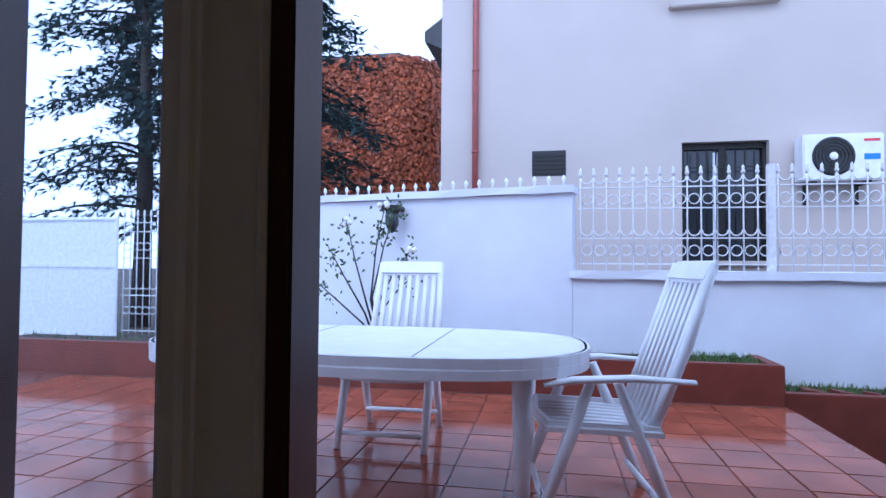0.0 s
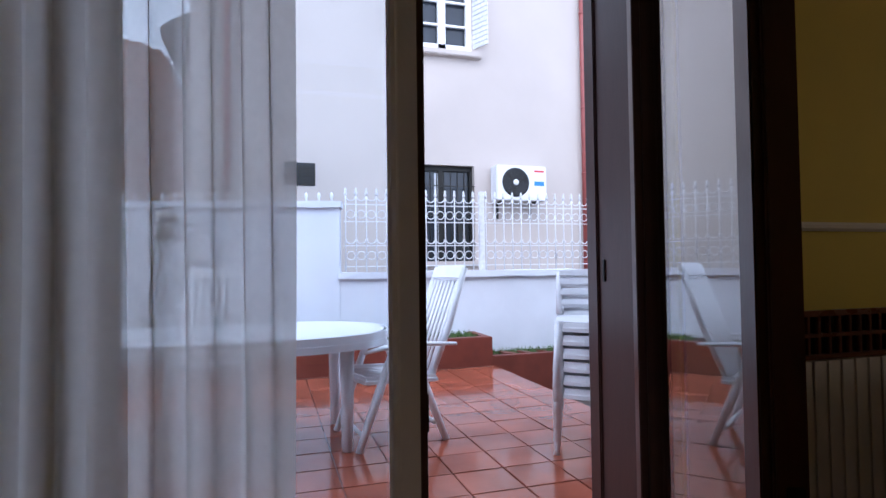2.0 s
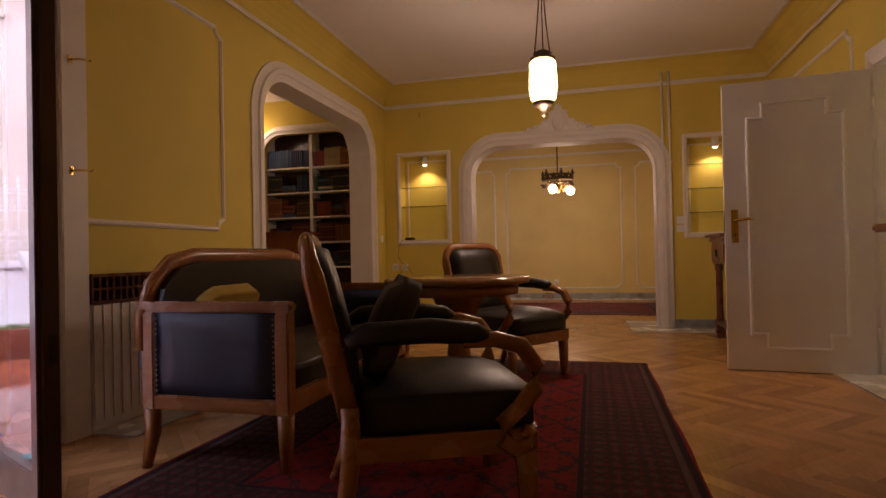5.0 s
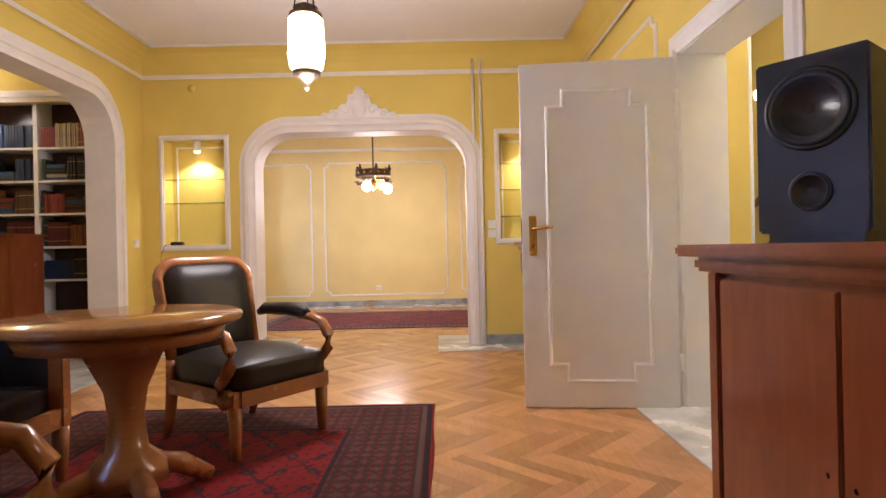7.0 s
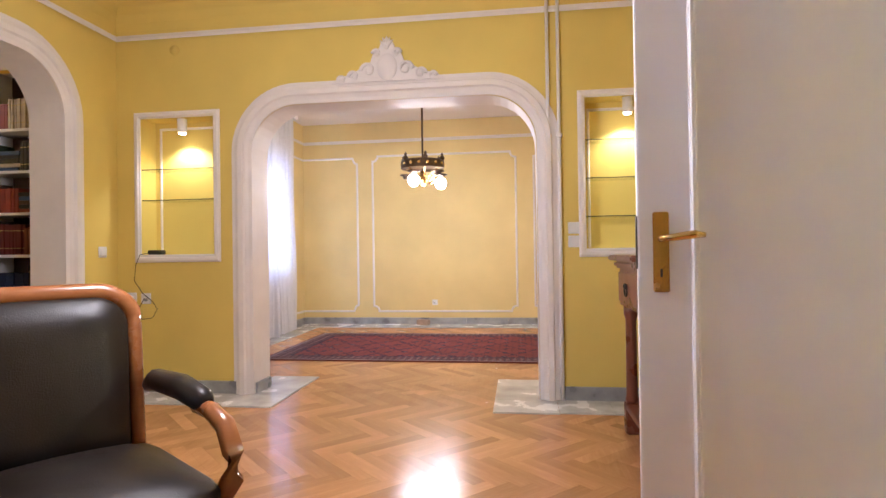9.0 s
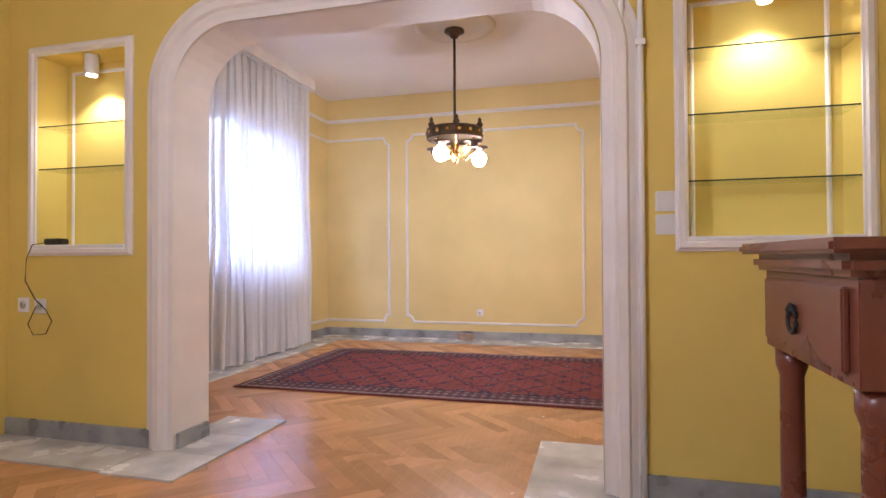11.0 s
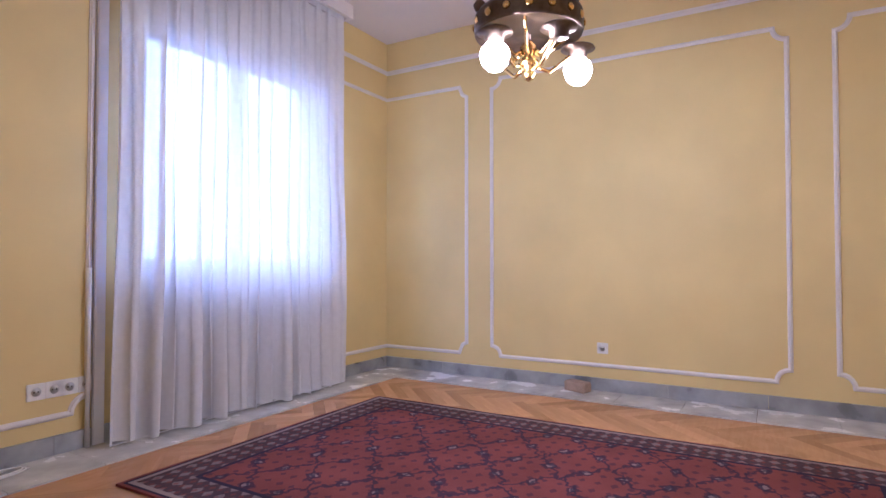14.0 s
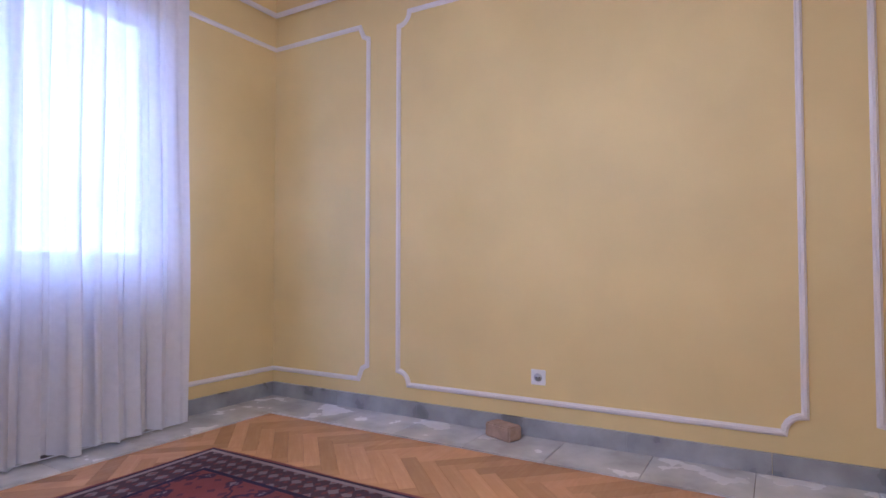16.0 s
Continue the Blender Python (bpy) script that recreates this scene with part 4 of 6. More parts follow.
def armchair(at, label, group=""):
    """An open-armed salon chair: scrolled wooden arms, leather seat, back and arm pads. Front towards +x."""
    c = thing("armchair", at, label, "armchair", group)
    tilt = Matrix.Translation((-0.25, 0, 0.38)) @ Matrix.Rotation(radians(-13), 4, "Y")
    ol = back_outline(0.275, 0.0, 0.56, 0.11)
    part("back_frame", tube([tilt @ Vector((0, y, z)) for y, z in ol], 0.026, 8, flat=1.3), CHERRY, c)
    fr = bmesh.new()
    cush = [(y * 0.92, 0.03 + z * 0.92) for y, z in ol]
    for k, (dx, s) in enumerate(((0.015, 1.0), (0.05, 0.93), (0.062, 0.6))):
        ring = [fr.verts.new(tilt @ Vector((dx, y * s, 0.28 + (z - 0.28) * s))) for y, z in cush]
        if k:
            for i in range(len(ring)):
                f = fr.faces.new((old[i], old[(i + 1) % len(ring)], ring[(i + 1) % len(ring)], ring[i]))
                f.smooth = True
        old = ring
    fr.faces.new(old).smooth = True
    part("backrest", fr, LEATHER, c)
    bk = bmesh.new()
    bk.faces.new([bk.verts.new(tilt @ Vector((-0.018, y, z))) for y, z in cush])
    bk.faces.new([bk.verts.new(tilt @ Vector((0.014, y, z))) for y, z in reversed(cush)])
    part("back_panel", bk, LEATHER_B, c, "dark blue leather outer back")
    nail_row(c, [tilt @ Vector((-0.02, y * 1.0, z)) for (y0, z0), (y1, z1) in zip(ol, ol[1:]) for t in ([i / 16 for i in range(16)] if abs(z1 - z0) > 0.3 else [0.5]) for y, z in [((y0 + (y1 - y0) * t) * 0.955, z0 + (z1 - z0) * t - 0.005)]])
    part("seat", soft_box(-0.23, 0.345, -0.28, 0.28, 0.305, 0.46, 0.05, 0.035), LEATHER, c)
    part("seat_frame", boxes((-0.25, 0.335, -0.29, -0.255, 0.25, 0.325), (-0.25, 0.335, 0.255, 0.29, 0.25, 0.325), (0.30, 0.345, -0.255, 0.255, 0.25, 0.325), (-0.26, -0.22, -0.255, 0.255, 0.25, 0.36)), CHERRY, c)
    for s in (-1, 1):
        pad = tube([(-0.255, s * 0.29, 0.615), (-0.2, s * 0.295, 0.64), (0.0, s * 0.30, 0.645), (0.14, s * 0.30, 0.63), (0.175, s * 0.30, 0.62)], [0.022, 0.036, 0.040, 0.036, 0.02], 10)
        part("arm_pad", pad, LEATHER, c)
        arm = [(0.10, s * 0.30, 0.605), (0.20, s * 0.30, 0.61), (0.285, s * 0.30, 0.585), (0.33, s * 0.30, 0.52), (0.325, s * 0.30, 0.45), (0.275, s * 0.295, 0.39), (0.225, s * 0.29, 0.345), (0.225, s * 0.29, 0.29), (0.265, s * 0.29, 0.262), (0.305, s * 0.29, 0.275), (0.312, s * 0.29, 0.31), (0.285, s * 0.29, 0.325)]
        part("arm_scroll", tube(arm, [0.02, 0.026, 0.028, 0.03, 0.03, 0.028, 0.03, 0.032, 0.03, 0.026, 0.022, 0.018], 8, flat=1.0), CHERRY, c)
        part("front_leg", tube([(0.30, s * 0.265, 0.27), (0.305, s * 0.265, 0.12), (0.305, s * 0.265, 0.0)], [0.038, 0.032, 0.022], 6), CHERRY, c)
        part("rear_leg", tube([(-0.25, s * 0.265, 0.42), (-0.25, s * 0.265, 0.25), (-0.27, s * 0.265, 0.12), (-0.32, s * 0.265, 0.0)], [0.03, 0.034, 0.03, 0.02], 6), CHERRY, c)
    return c


armchair(pose(0.13, -2.28, 0.012, 0, 0, -66), "wooden salon armchair with blue leather back and nail trim", "leather salon armchairs")
armchair(pose(2.33, -2.27, 0.012, 0, 0, -126), "cherry wood armchair with dark brown leather and scrolled arms", "leather salon armchairs")
for nm, m, mt, lb in (("cushion", pose(0.13, -2.17, 0.64, -66, 0, 24), BROWNCUSH, "dark brown square cushion leaning in the armchair"), ("cushion", pose(0.55, -1.14, 0.60, -55, 0, 0), CUSHION, "mustard yellow cushion leaning in the sofa corner")):
    solid(nm, soft_box(-0.2, 0.2, -0.18, 0.18, -0.05, 0.05, 0.08, 0.03), mt, lb, "cushion", at=m)

# the sofa, back to the radiator
sofa = thing("sofa", pose(0.26, 0, 0), "curved-back wooden sofa with dark leather and blue leather ends", "sofa")
L = 1.50
bmk = slab([(0.0, 0.42), (0.0, 0.62), (0.05, 0.76), (0.16, 0.85), (0.32, 0.88), (L - 0.32, 0.88), (L - 0.16, 0.85), (L - 0.05, 0.76), (L, 0.62), (L, 0.42)], "y", -1.05, -0.95)
part("backrest", bmk, LEATHER, sofa)
part("back_rail", tube([(0.0, -0.98, 0.5), (0.0, -0.98, 0.64), (0.05, -0.98, 0.78), (0.16, -0.98, 0.875), (0.32, -0.98, 0.905), (L - 0.32, -0.98, 0.905), (L - 0.16, -0.98, 0.875), (L - 0.05, -0.98, 0.78), (L, -0.98, 0.64), (L, -0.98, 0.5)], 0.032, 8, flat=1.3), CHERRY, sofa)
part("seat", soft_box(0.03, L - 0.03, -1.66, -1.03, 0.30, 0.45, 0.05, 0.03), LEATHER, sofa)
part("seat_frame", boxes((0.0, L, -1.69, -1.655, 0.25, 0.33), (0.0, L, -1.03, -0.98, 0.25, 0.33)), CHERRY, sofa)
for x in (0.0, L):
    part("end_panel", soft_box(x - 0.018, x + 0.018, -1.63, -1.05, 0.31, 0.665, 0.01), LEATHER_B, sofa, "dark blue leather end panel")
    part("end_top_rail", boxes((x - 0.03, x + 0.03, -1.71, -0.96, 0.665, 0.71), bevel=0.012), CHERRY, sofa)
    part("end_bottom_rail", boxes((x - 0.025, x + 0.025, -1.64, -1.04, 0.25, 0.31), bevel=0.006), CHERRY, sofa)
    for y in (-1.665, -1.02):
        part("post", boxes((x - 0.03, x + 0.03, y - 0.032, y + 0.032, 0.25, 0.665), bevel=0.006), CHERRY, sofa)
        part("leg", tube([(x, y, 0.25), (x, y, 0.14), (x - (0.04 if y > -1.2 else 0), y, 0.0)], [0.036, 0.032, 0.02], 8), CHERRY, sofa)
    nail_row(sofa, [(x + (-0.021 if x == 0 else 0.021), -1.625, 0.33 + i * 0.022) for i in range(15)] + [(x + (-0.021 if x == 0 else 0.021), -1.06, 0.33 + i * 0.022) for i in range(15)], 0.005)

# round table
tb = thing("round_table", pose(1.5, -2.10, 0.012), "round polished wood table on a carved pedestal, on the rug", "table")
part("tabletop", lathe([(0.0, 0.70), (0.40, 0.70), (0.425, 0.705), (0.435, 0.718), (0.435, 0.732), (0.42, 0.742), (0.0, 0.744)], 48), TABLEWOOD, tb)
part("apron", lathe([(0.36, 0.64), (0.37, 0.70)], 40), CHERRY, tb)
part("pedestal", lathe([(0.16, 0.10), (0.15, 0.16), (0.08, 0.22), (0.065, 0.34), (0.08, 0.45), (0.14, 0.58), (0.17, 0.64), (0.0, 0.645)], 8), CHERRY, tb)
for i in range(4):
    a = math.pi / 4 + i * math.pi / 2
    part("foot", tube([(0.08 * math.cos(a), 0.08 * math.sin(a), 0.14), (0.2 * math.cos(a), 0.2 * math.sin(a), 0.11), (0.32 * math.cos(a), 0.32 * math.sin(a), 0.03)], [0.05, 0.045, 0.03], 8), CHERRY, tb)

for nm, cx, cy, hx, hy, mt, lb in (("rug", 1.25, -2.18, 1.6, 1.1, RUG1, "dark red hand-knotted rug with broad brown borders"), ("rug", 7.31, -2.43, 0.94, 1.55, RUG2, "faded red patterned rug with a cream and navy border")):
    bm = boxes((-hx, hx, -hy, hy, 0, 0.011))
    bmesh.ops.subdivide_edges(bm, edges=bm.edges[:], cuts=12, use_grid_fill=True)
    for v in bm.verts:
        if abs(v.co.x) > hx - 0.01 or abs(v.co.y) > hy - 0.01:
            v.co += Vector((0.006 * math.sin(v.co.y * 7), 0.006 * math.sin(v.co.x * 6), 0))
        elif v.co.z > 0.005:
            v.co.z += 0.0015 * math.sin(v.co.x * 5 + v.co.y * 3)
    own = thing(nm, pose(cx, cy, 0.003), lb, "rug")
    part("woven_field", bm, mt, own)
    fb = bmesh.new()
    ends = [(s * hx, y) for s in (-1, 1) for y in np.linspace(-hy + 0.01, hy - 0.01, 110)] if nm == "rug" and hx > 1 else [(x, s * hy) for s in (-1, 1) for x in np.linspace(-hx + 0.01, hx - 0.01, 100)]
    for x, y in ends:
        d = Vector((math.copysign(0.02, x), random.uniform(-0.006, 0.006), 0)) if hx > 1 else Vector((random.uniform(-0.006, 0.006), math.copysign(0.02, y), 0))
        tube([(x, y, 0.005), (x + d.x, y + d.y, 0.002)], 0.002, 4, fb)
    tagged(part("fringe", fb, mt, own), kind="stuff")

# cabinet with the loudspeaker
cb = thing("cabinet", pose(0, 0, 0), "reddish mahogany cabinet with a moulded top against the wall", "cabinet")
part("body", boxes((-0.15, 0.96, S1 + 0.03, -4.14, 0.1, 0.90), bevel=0.004), CABWOOD, cb)
part("top", boxes((-0.22, 1.04, S1 + 0.02, -4.06, 0.945, 0.98), bevel=0.008), CABWOOD, cb)
part("cornice", boxes((-0.18, 1.0, S1 + 0.025, -4.10, 0.90, 0.945), bevel=0.012), CABWOOD, cb)
part("plinth", boxes((-0.18, 0.99, S1 + 0.025, -4.11, 0.0, 0.1), bevel=0.008), CABWOOD, cb)
for x in (0.90, -0.13):
    part("pilaster", boxes((x, x + 0.05, -4.14, -4.12, 0.1, 0.90), bevel=0.004), CABWOOD, cb)
for i in range(2):
    d = part("cabinet_door", boxes((-0.07 + i * 0.485, 0.405 + i * 0.485, -4.14, -4.125, 0.12, 0.88), bevel=0.004), CABWOOD, cb)
    part("knob", lathe([(0.006, 0), (0.006, 0.015), (0.014, 0.02), (0.012, 0.03), (0, 0.033)], 12, pose(0.37 + i * 0.08, -4.125, 0.5, 90)), BRASS, d)
sp = thing("loudspeaker", pose(0.80, -4.38, 0.98, 0, 0, 127), "black loudspeaker box standing on the cabinet", "loudspeaker")
part("box", boxes((-0.12, 0.12, -0.13, 0.13, 0.025, 0.48), bevel=0.006), BLACK, sp)
part("base", boxes((-0.10, 0.10, -0.11, 0.11, 0.0, 0.025)), BLACK, sp)
for z, r in ((0.34, 0.095), (0.13, 0.045)):
    part("cone", lathe([(r, 0.0), (r * 0.96, 0.012), (r * 0.85, 0.008), (r * 0.45, -0.02), (r * 0.35, -0.005), (0, 0.004)], 28, pose(0.122, 0, z, 0, 90)), CONE, sp)
    part("surround", lathe([(r * 1.12, 0), (r * 1.12, 0.006), (r, 0.008), (r * 0.97, 0.0)], 28, pose(0.121, 0, z, 0, 90)), BLACK, sp)

# console with drawer and columns below the second niche
cs = thing("console_table", pose(8.47, 0.47, 0, 0, 0, -90), "dark cherry console with a drawer and turned columns", "console table")
part("top", boxes((4.47, 5.0, -4.72, -4.02, 1.0, 1.03), bevel=0.008), CONSOLE, cs)
part("cornice", boxes((4.50, 5.0, -4.70, -4.05, 0.955, 1.0), bevel=0.014), CONSOLE, cs)
part("drawer_case", boxes((4.53, 5.0, -4.68, -4.075, 0.74, 0.955), bevel=0.003), CONSOLE, cs)
dr = part("drawer", boxes((4.515, 4.53, -4.64, -4.115, 0.765, 0.935), bevel=0.004), CONSOLE, cs)
part("ring_pull", tube([(4.508, -4.37 + 0.03 * math.cos(a), 0.84 + 0.03 * math.sin(a)) for a in [i * 0.4 for i in range(17)]], 0.005, 6), DARKMETAL, dr)
part("knob", lathe([(0.012, 0), (0.018, 0.012), (0, 0.022)], 14, pose(4.515, -4.37, 0.865, 0, -90)), DARKMETAL, dr)
for y in (-4.63, -4.12):
    part("column", lathe([(0.034, 0.18), (0.038, 0.2), (0.032, 0.22), (0.03, 0.66), (0.04, 0.69), (0.04, 0.74)], 20, Matrix.Translation((4.58, y, 0))), CONSOLE, cs)
    part("foot_block", boxes((4.54, 4.62, y - 0.04, y + 0.04, 0.0, 0.18), bevel=0.006), CONSOLE, cs)
    part("rear_post", boxes((4.93, 4.99, y - 0.03, y + 0.03, 0.0, 0.74)), CONSOLE, cs)
part("back_panel", boxes((4.95, 4.975, -4.6, -4.15, 0.2, 0.74)), CONSOLE, cs)
part("shelf", boxes((4.54, 4.99, -4.67, -4.08, 0.14, 0.175), bevel=0.004), CONSOLE, cs)

# hanging lantern
ln = thing("ceiling_lantern", pose(2.76, -2.54, 0), "bronze hanging lantern with a glowing frosted glass shade", "pendant lamp")
part("rosette", lathe([(0.19, 3.03), (0.185, 3.015), (0.14, 3.005), (0.10, 2.998), (0.0, 2.995)], 28), STUCCO, ln, "white plaster ceiling rosette")
part("canopy", lathe([(0.05, 3.0), (0.055, 2.97), (0.02, 2.94), (0.0, 2.93)], 20), BRONZE, ln)
part("shade", lathe([(0.085, 2.42), (0.105, 2.40), (0.11, 2.30), (0.115, 2.2), (0.10, 2.11), (0.07, 2.075)], 32), FROST, ln)
part("cap", lathe([(0.10, 2.42), (0.10, 2.435), (0.06, 2.45), (0.075, 2.475), (0.03, 2.50), (0.0, 2.51)], 24), BRONZE, ln)
part("finial", lathe([(0.085, 2.085), (0.08, 2.06), (0.05, 2.045), (0.03, 2.02), (0.012, 2.0), (0.018, 1.985), (0.0, 1.965)], 20), BRONZE, ln)
for k in range(3):
    a = k * 2.094
    part("chain", tube([(0.07 * math.cos(a), 0.07 * math.sin(a), 2.46), (0.035 * math.cos(a), 0.035 * math.sin(a), 2.75), (0.02 * math.cos(a), 0.02 * math.sin(a), 2.95)], 0.005, 6), BRONZE, ln)
    part("strap", tube([(0.09 * math.cos(a), 0.09 * math.sin(a), 2.09), (0.118 * math.cos(a), 0.118 * math.sin(a), 2.2), (0.112 * math.cos(a), 0.112 * math.sin(a), 2.32), (0.09 * math.cos(a), 0.09 * math.sin(a), 2.43)], 0.004, 6), BRONZE, ln)

# chandelier of the back room
ch = thing("chandelier", pose(7.38, -2.39, -0.09), "aged bronze ring chandelier with two glowing globes", "chandelier")
part("rosette", lathe([(0.36, 3.121), (0.35, 3.102), (0.28, 3.094), (0.24, 3.105), (0.16, 3.092), (0.0, 3.08)], 36), CEIL, ch, "plaster ceiling rosette")
part("canopy", lathe([(0.085, 3.085), (0.09, 3.065), (0.05, 3.045), (0.03, 3.015), (0.0, 3.01)], 20), BRONZE, ch)
part("rod", lathe([(0.011, 2.05), (0.011, 3.03)], 10), BRONZE, ch)
part("ring", lathe([(0.235, 2.12), (0.245, 2.115), (0.25, 2.13), (0.25, 2.195), (0.245, 2.21), (0.235, 2.205), (0.228, 2.19), (0.228, 2.13), (0.235, 2.12)], 36), BRONZE, ch, "pierced bronze ring band")
for k in range(16):
    a = k * math.pi / 8
    part("boss", lathe([(0.02, 0), (0.014, 0.008), (0, 0.012)], 8, pose(0.25 * math.cos(a), 0.25 * math.sin(a), 2.163, 0, 90, math.degrees(a))), BRASS, ch)
for k in range(6):
    a = k * math.pi / 3 + 0.3
    u, v = math.cos(a), math.sin(a)
    part("finial", lathe([(0.02, 2.2), (0.03, 2.225), (0.022, 2.24), (0.012, 2.25), (0.018, 2.265), (0.0, 2.29)], 10, Matrix.Translation((0.24 * u, 0.24 * v, 0))), BRONZE, ch)
    part("stay", tube([(0.23 * u, 0.23 * v, 2.14), (0.16 * u, 0.16 * v, 2.10), (0.07 * u, 0.07 * v, 2.02), (0.02 * u, 0.02 * v, 2.05)], 0.008, 6), BRASS, ch)
part("hub", lathe([(0.0, 1.9), (0.02, 1.91), (0.035, 1.935), (0.02, 1.95), (0.045, 1.97), (0.05, 1.99), (0.025, 2.02), (0.04, 2.06), (0.015, 2.09), (0.0, 2.1)], 16), BRASS, ch)
for k in range(4):
    a = [2.86, 5.35, 1.1, 4.1][k]
    u, v = math.cos(a), math.sin(a)
    lit = k < 2
    arm = part("lamp_arm", tube([(0.03 * u, 0.03 * v, 1.97), (0.1 * u, 0.1 * v, 1.95), (0.19 * u, 0.19 * v, 2.02), (0.235 * u, 0.235 * v, 2.06)], 0.01, 8), BRASS, ch)
    part("cup", lathe([(0.02, 2.075), (0.075, 2.07), (0.08, 2.06), (0.045, 2.05), (0.04, 2.02), (0.0, 2.015)], 18, Matrix.Translation((0.235 * u, 0.235 * v, 0))), BRONZE, arm)
    if lit:
        part("globe", lathe([(0.03, 2.02), (0.058, 1.995), (0.066, 1.965), (0.055, 1.925), (0.03, 1.9), (0.0, 1.893)], 20, Matrix.Translation((0.235 * u, 0.235 * v, 0))), BULB, arm, "glowing frosted globe")

# bookcase in the alcove
bc = thing("bookcase", pose(0, 0, 0), "built-in white bookcase full of bound books in an arched recess", "bookcase")
part("back", boxes((5.02, 5.035, -0.07, 1.29, 0.0, 2.6)), DARKWOOD, bc)
part("divider", boxes((4.80, 5.02, 0.56, 0.60, 0.0, 2.6)), WHITE, bc)
part("side", boxes((4.79, 5.02, -0.07, -0.045, 0.0, 2.6)), WHITE, bc)
part("side", boxes((4.79, 5.02, 1.22, 1.25, 0.0, 2.6)), WHITE, bc)
SHELVES = (0.10, 0.45, 0.77, 1.09, 1.41, 1.73, 2.05)
for z in SHELVES:
    for a, b in ((-0.045, 0.56), (0.60, 1.22)):
        part("shelf", boxes((4.785, 5.02, a, b, z - 0.022, z), bevel=0.002), WHITE, bc)
part("top_board", boxes((4.785, 5.02, -0.07, 1.25, 2.52, 2.545)), WHITE, bc)
BOOKCOL = [mat("book_cloth_" + n, c, 0.55, var=0.25, scale=12) for n, c in (("maroon", (0.13, 0.02, 0.02)), ("red", (0.25, 0.04, 0.03)), ("brown", (0.09, 0.045, 0.025)), ("black", (0.02, 0.018, 0.018)), ("navy", (0.02, 0.035, 0.09)), ("blue", (0.05, 0.10, 0.22)), ("cream", (0.5, 0.42, 0.3)), ("rust", (0.26, 0.09, 0.03)), ("green", (0.03, 0.06, 0.035)))]
GILT = mat("gilt_band", (0.55, 0.42, 0.18), 0.4, 0.8)
PAGES = mat("book_pages", (0.62, 0.55, 0.43), 0.8)
rb = random.Random(12)


def book(x, y, z, w, h, d, colour, bands, at_flat=False):
    """A bound book on a shelf: rounded spine, page block, gilt bands."""
    m = pose(x, y, z) if not at_flat else pose(x, y, z, 90)
    b = thing("book", m, "bound book with a %s cloth spine, standing on a shelf" % colour if not at_flat else "bound book with a %s cover, lying on a shelf" % colour, "book", "books in the alcove")
    mt = BOOKCOL[("maroon", "red", "brown", "black", "navy", "blue", "cream", "rust", "green").index(colour)]
    part("cover", boxes((0.006, d, 0.0, 0.003, 0, h), (0.006, d, w - 0.003, w, 0, h), (0, 0.006, 0.002, w - 0.002, 0, h)), mt, b)
    part("pages", boxes((0.007, d - 0.004, 0.003, w - 0.003, 0.004, h - 0.006)), PAGES, b)
    if bands:
        for q in (0.2, 0.78):
            part("spine_band", boxes((-0.0015, 0.004, 0.003, w - 0.003, h * q, h * q + 0.006)), GILT, b)


for si, z in enumerate(SHELVES):
    if si < 2:
        continue
    for a, b in ((-0.04, 0.555), (0.605, 1.215)):
        if a > 0.5 and z < 1.0:
            continue
        y = a + 0.003
        sets = rb.choice(["maroon", "red", "brown", "black", "rust", "navy"])
        run, wv, hv = rb.randint(4, 12), rb.uniform(0.022, 0.04), rb.uniform(0.2, 0.26)
        while y + wv < b - 0.002:
            book(4.80 + rb.uniform(0, 0.015), y, z, wv - 0.001, min(hv + rb.uniform(-0.004, 0.004), 0.285), 0.16, sets, hv > 0.22 and sets != "blue")
            y += wv
            run -= 1
            if run <= 0:
                if rb.random() < 0.35 and b - y > 0.22:
                    for q in range(rb.randint(3, 6)):
                        book(4.80 + rb.uniform(0, 0.02), y + 0.205, z + q * 0.0315, 0.03, 0.2 - rb.uniform(0, 0.03), 0.16, rb.choice(["cream", "black", "blue", "brown", "red"]), False, True)
                    y += 0.21
                sets = rb.choice(["maroon", "red", "brown", "black", "rust", "navy", "blue", "green", "cream", "maroon"])
                run, wv, hv = rb.randint(3, 11), rb.uniform(0.02, 0.045), rb.uniform(0.17, 0.27)
ds = thing("writing_bureau", pose(0, 0, 0), "brown wooden bureau standing in the book alcove", "bureau")
part("body", boxes((4.28, 4.66, 0.42, 1.2, 0.1, 1.17), bevel=0.006), CABWOOD, ds)
part("top", boxes((4.25, 4.68, 0.39, 1.23, 1.17, 1.2), bevel=0.006), CABWOOD, ds)
for i in range(3):
    d = part("drawer", boxes((4.265, 4.28, 0.46, 1.16, 0.16 + i * 0.33, 0.45 + i * 0.33), bevel=0.004), CABWOOD, ds)
    part("knob", lathe([(0.006, 0), (0.014, 0.012), (0, 0.02)], 10, pose(4.265, 0.81, 0.3 + i * 0.33, 0, -90)), BRASS, d)
for x, y in ((4.31, 0.46), (4.31, 1.16), (4.63, 0.46), (4.63, 1.16)):
    part("leg", boxes((x - 0.025, x + 0.025, y - 0.025, y + 0.025, 0, 0.1)), CABWOOD, ds)
al = thing("alcove_wall_lamp", pose(4.62, 1.28, 2.5), "small glowing wall lamp in the book alcove", "wall lamp")
part("shade", lathe([(0.04, -0.08), (0.055, -0.04), (0.055, 0.05), (0.03, 0.08)], 20), FROST, al)
part("bracket", tube([(0, 0.02, -0.1), (0, -0.0, -0.1), (0, 0, -0.07)], 0.01, 8), BRASS, al)

# ---- switches, sockets, pipes, cable ----


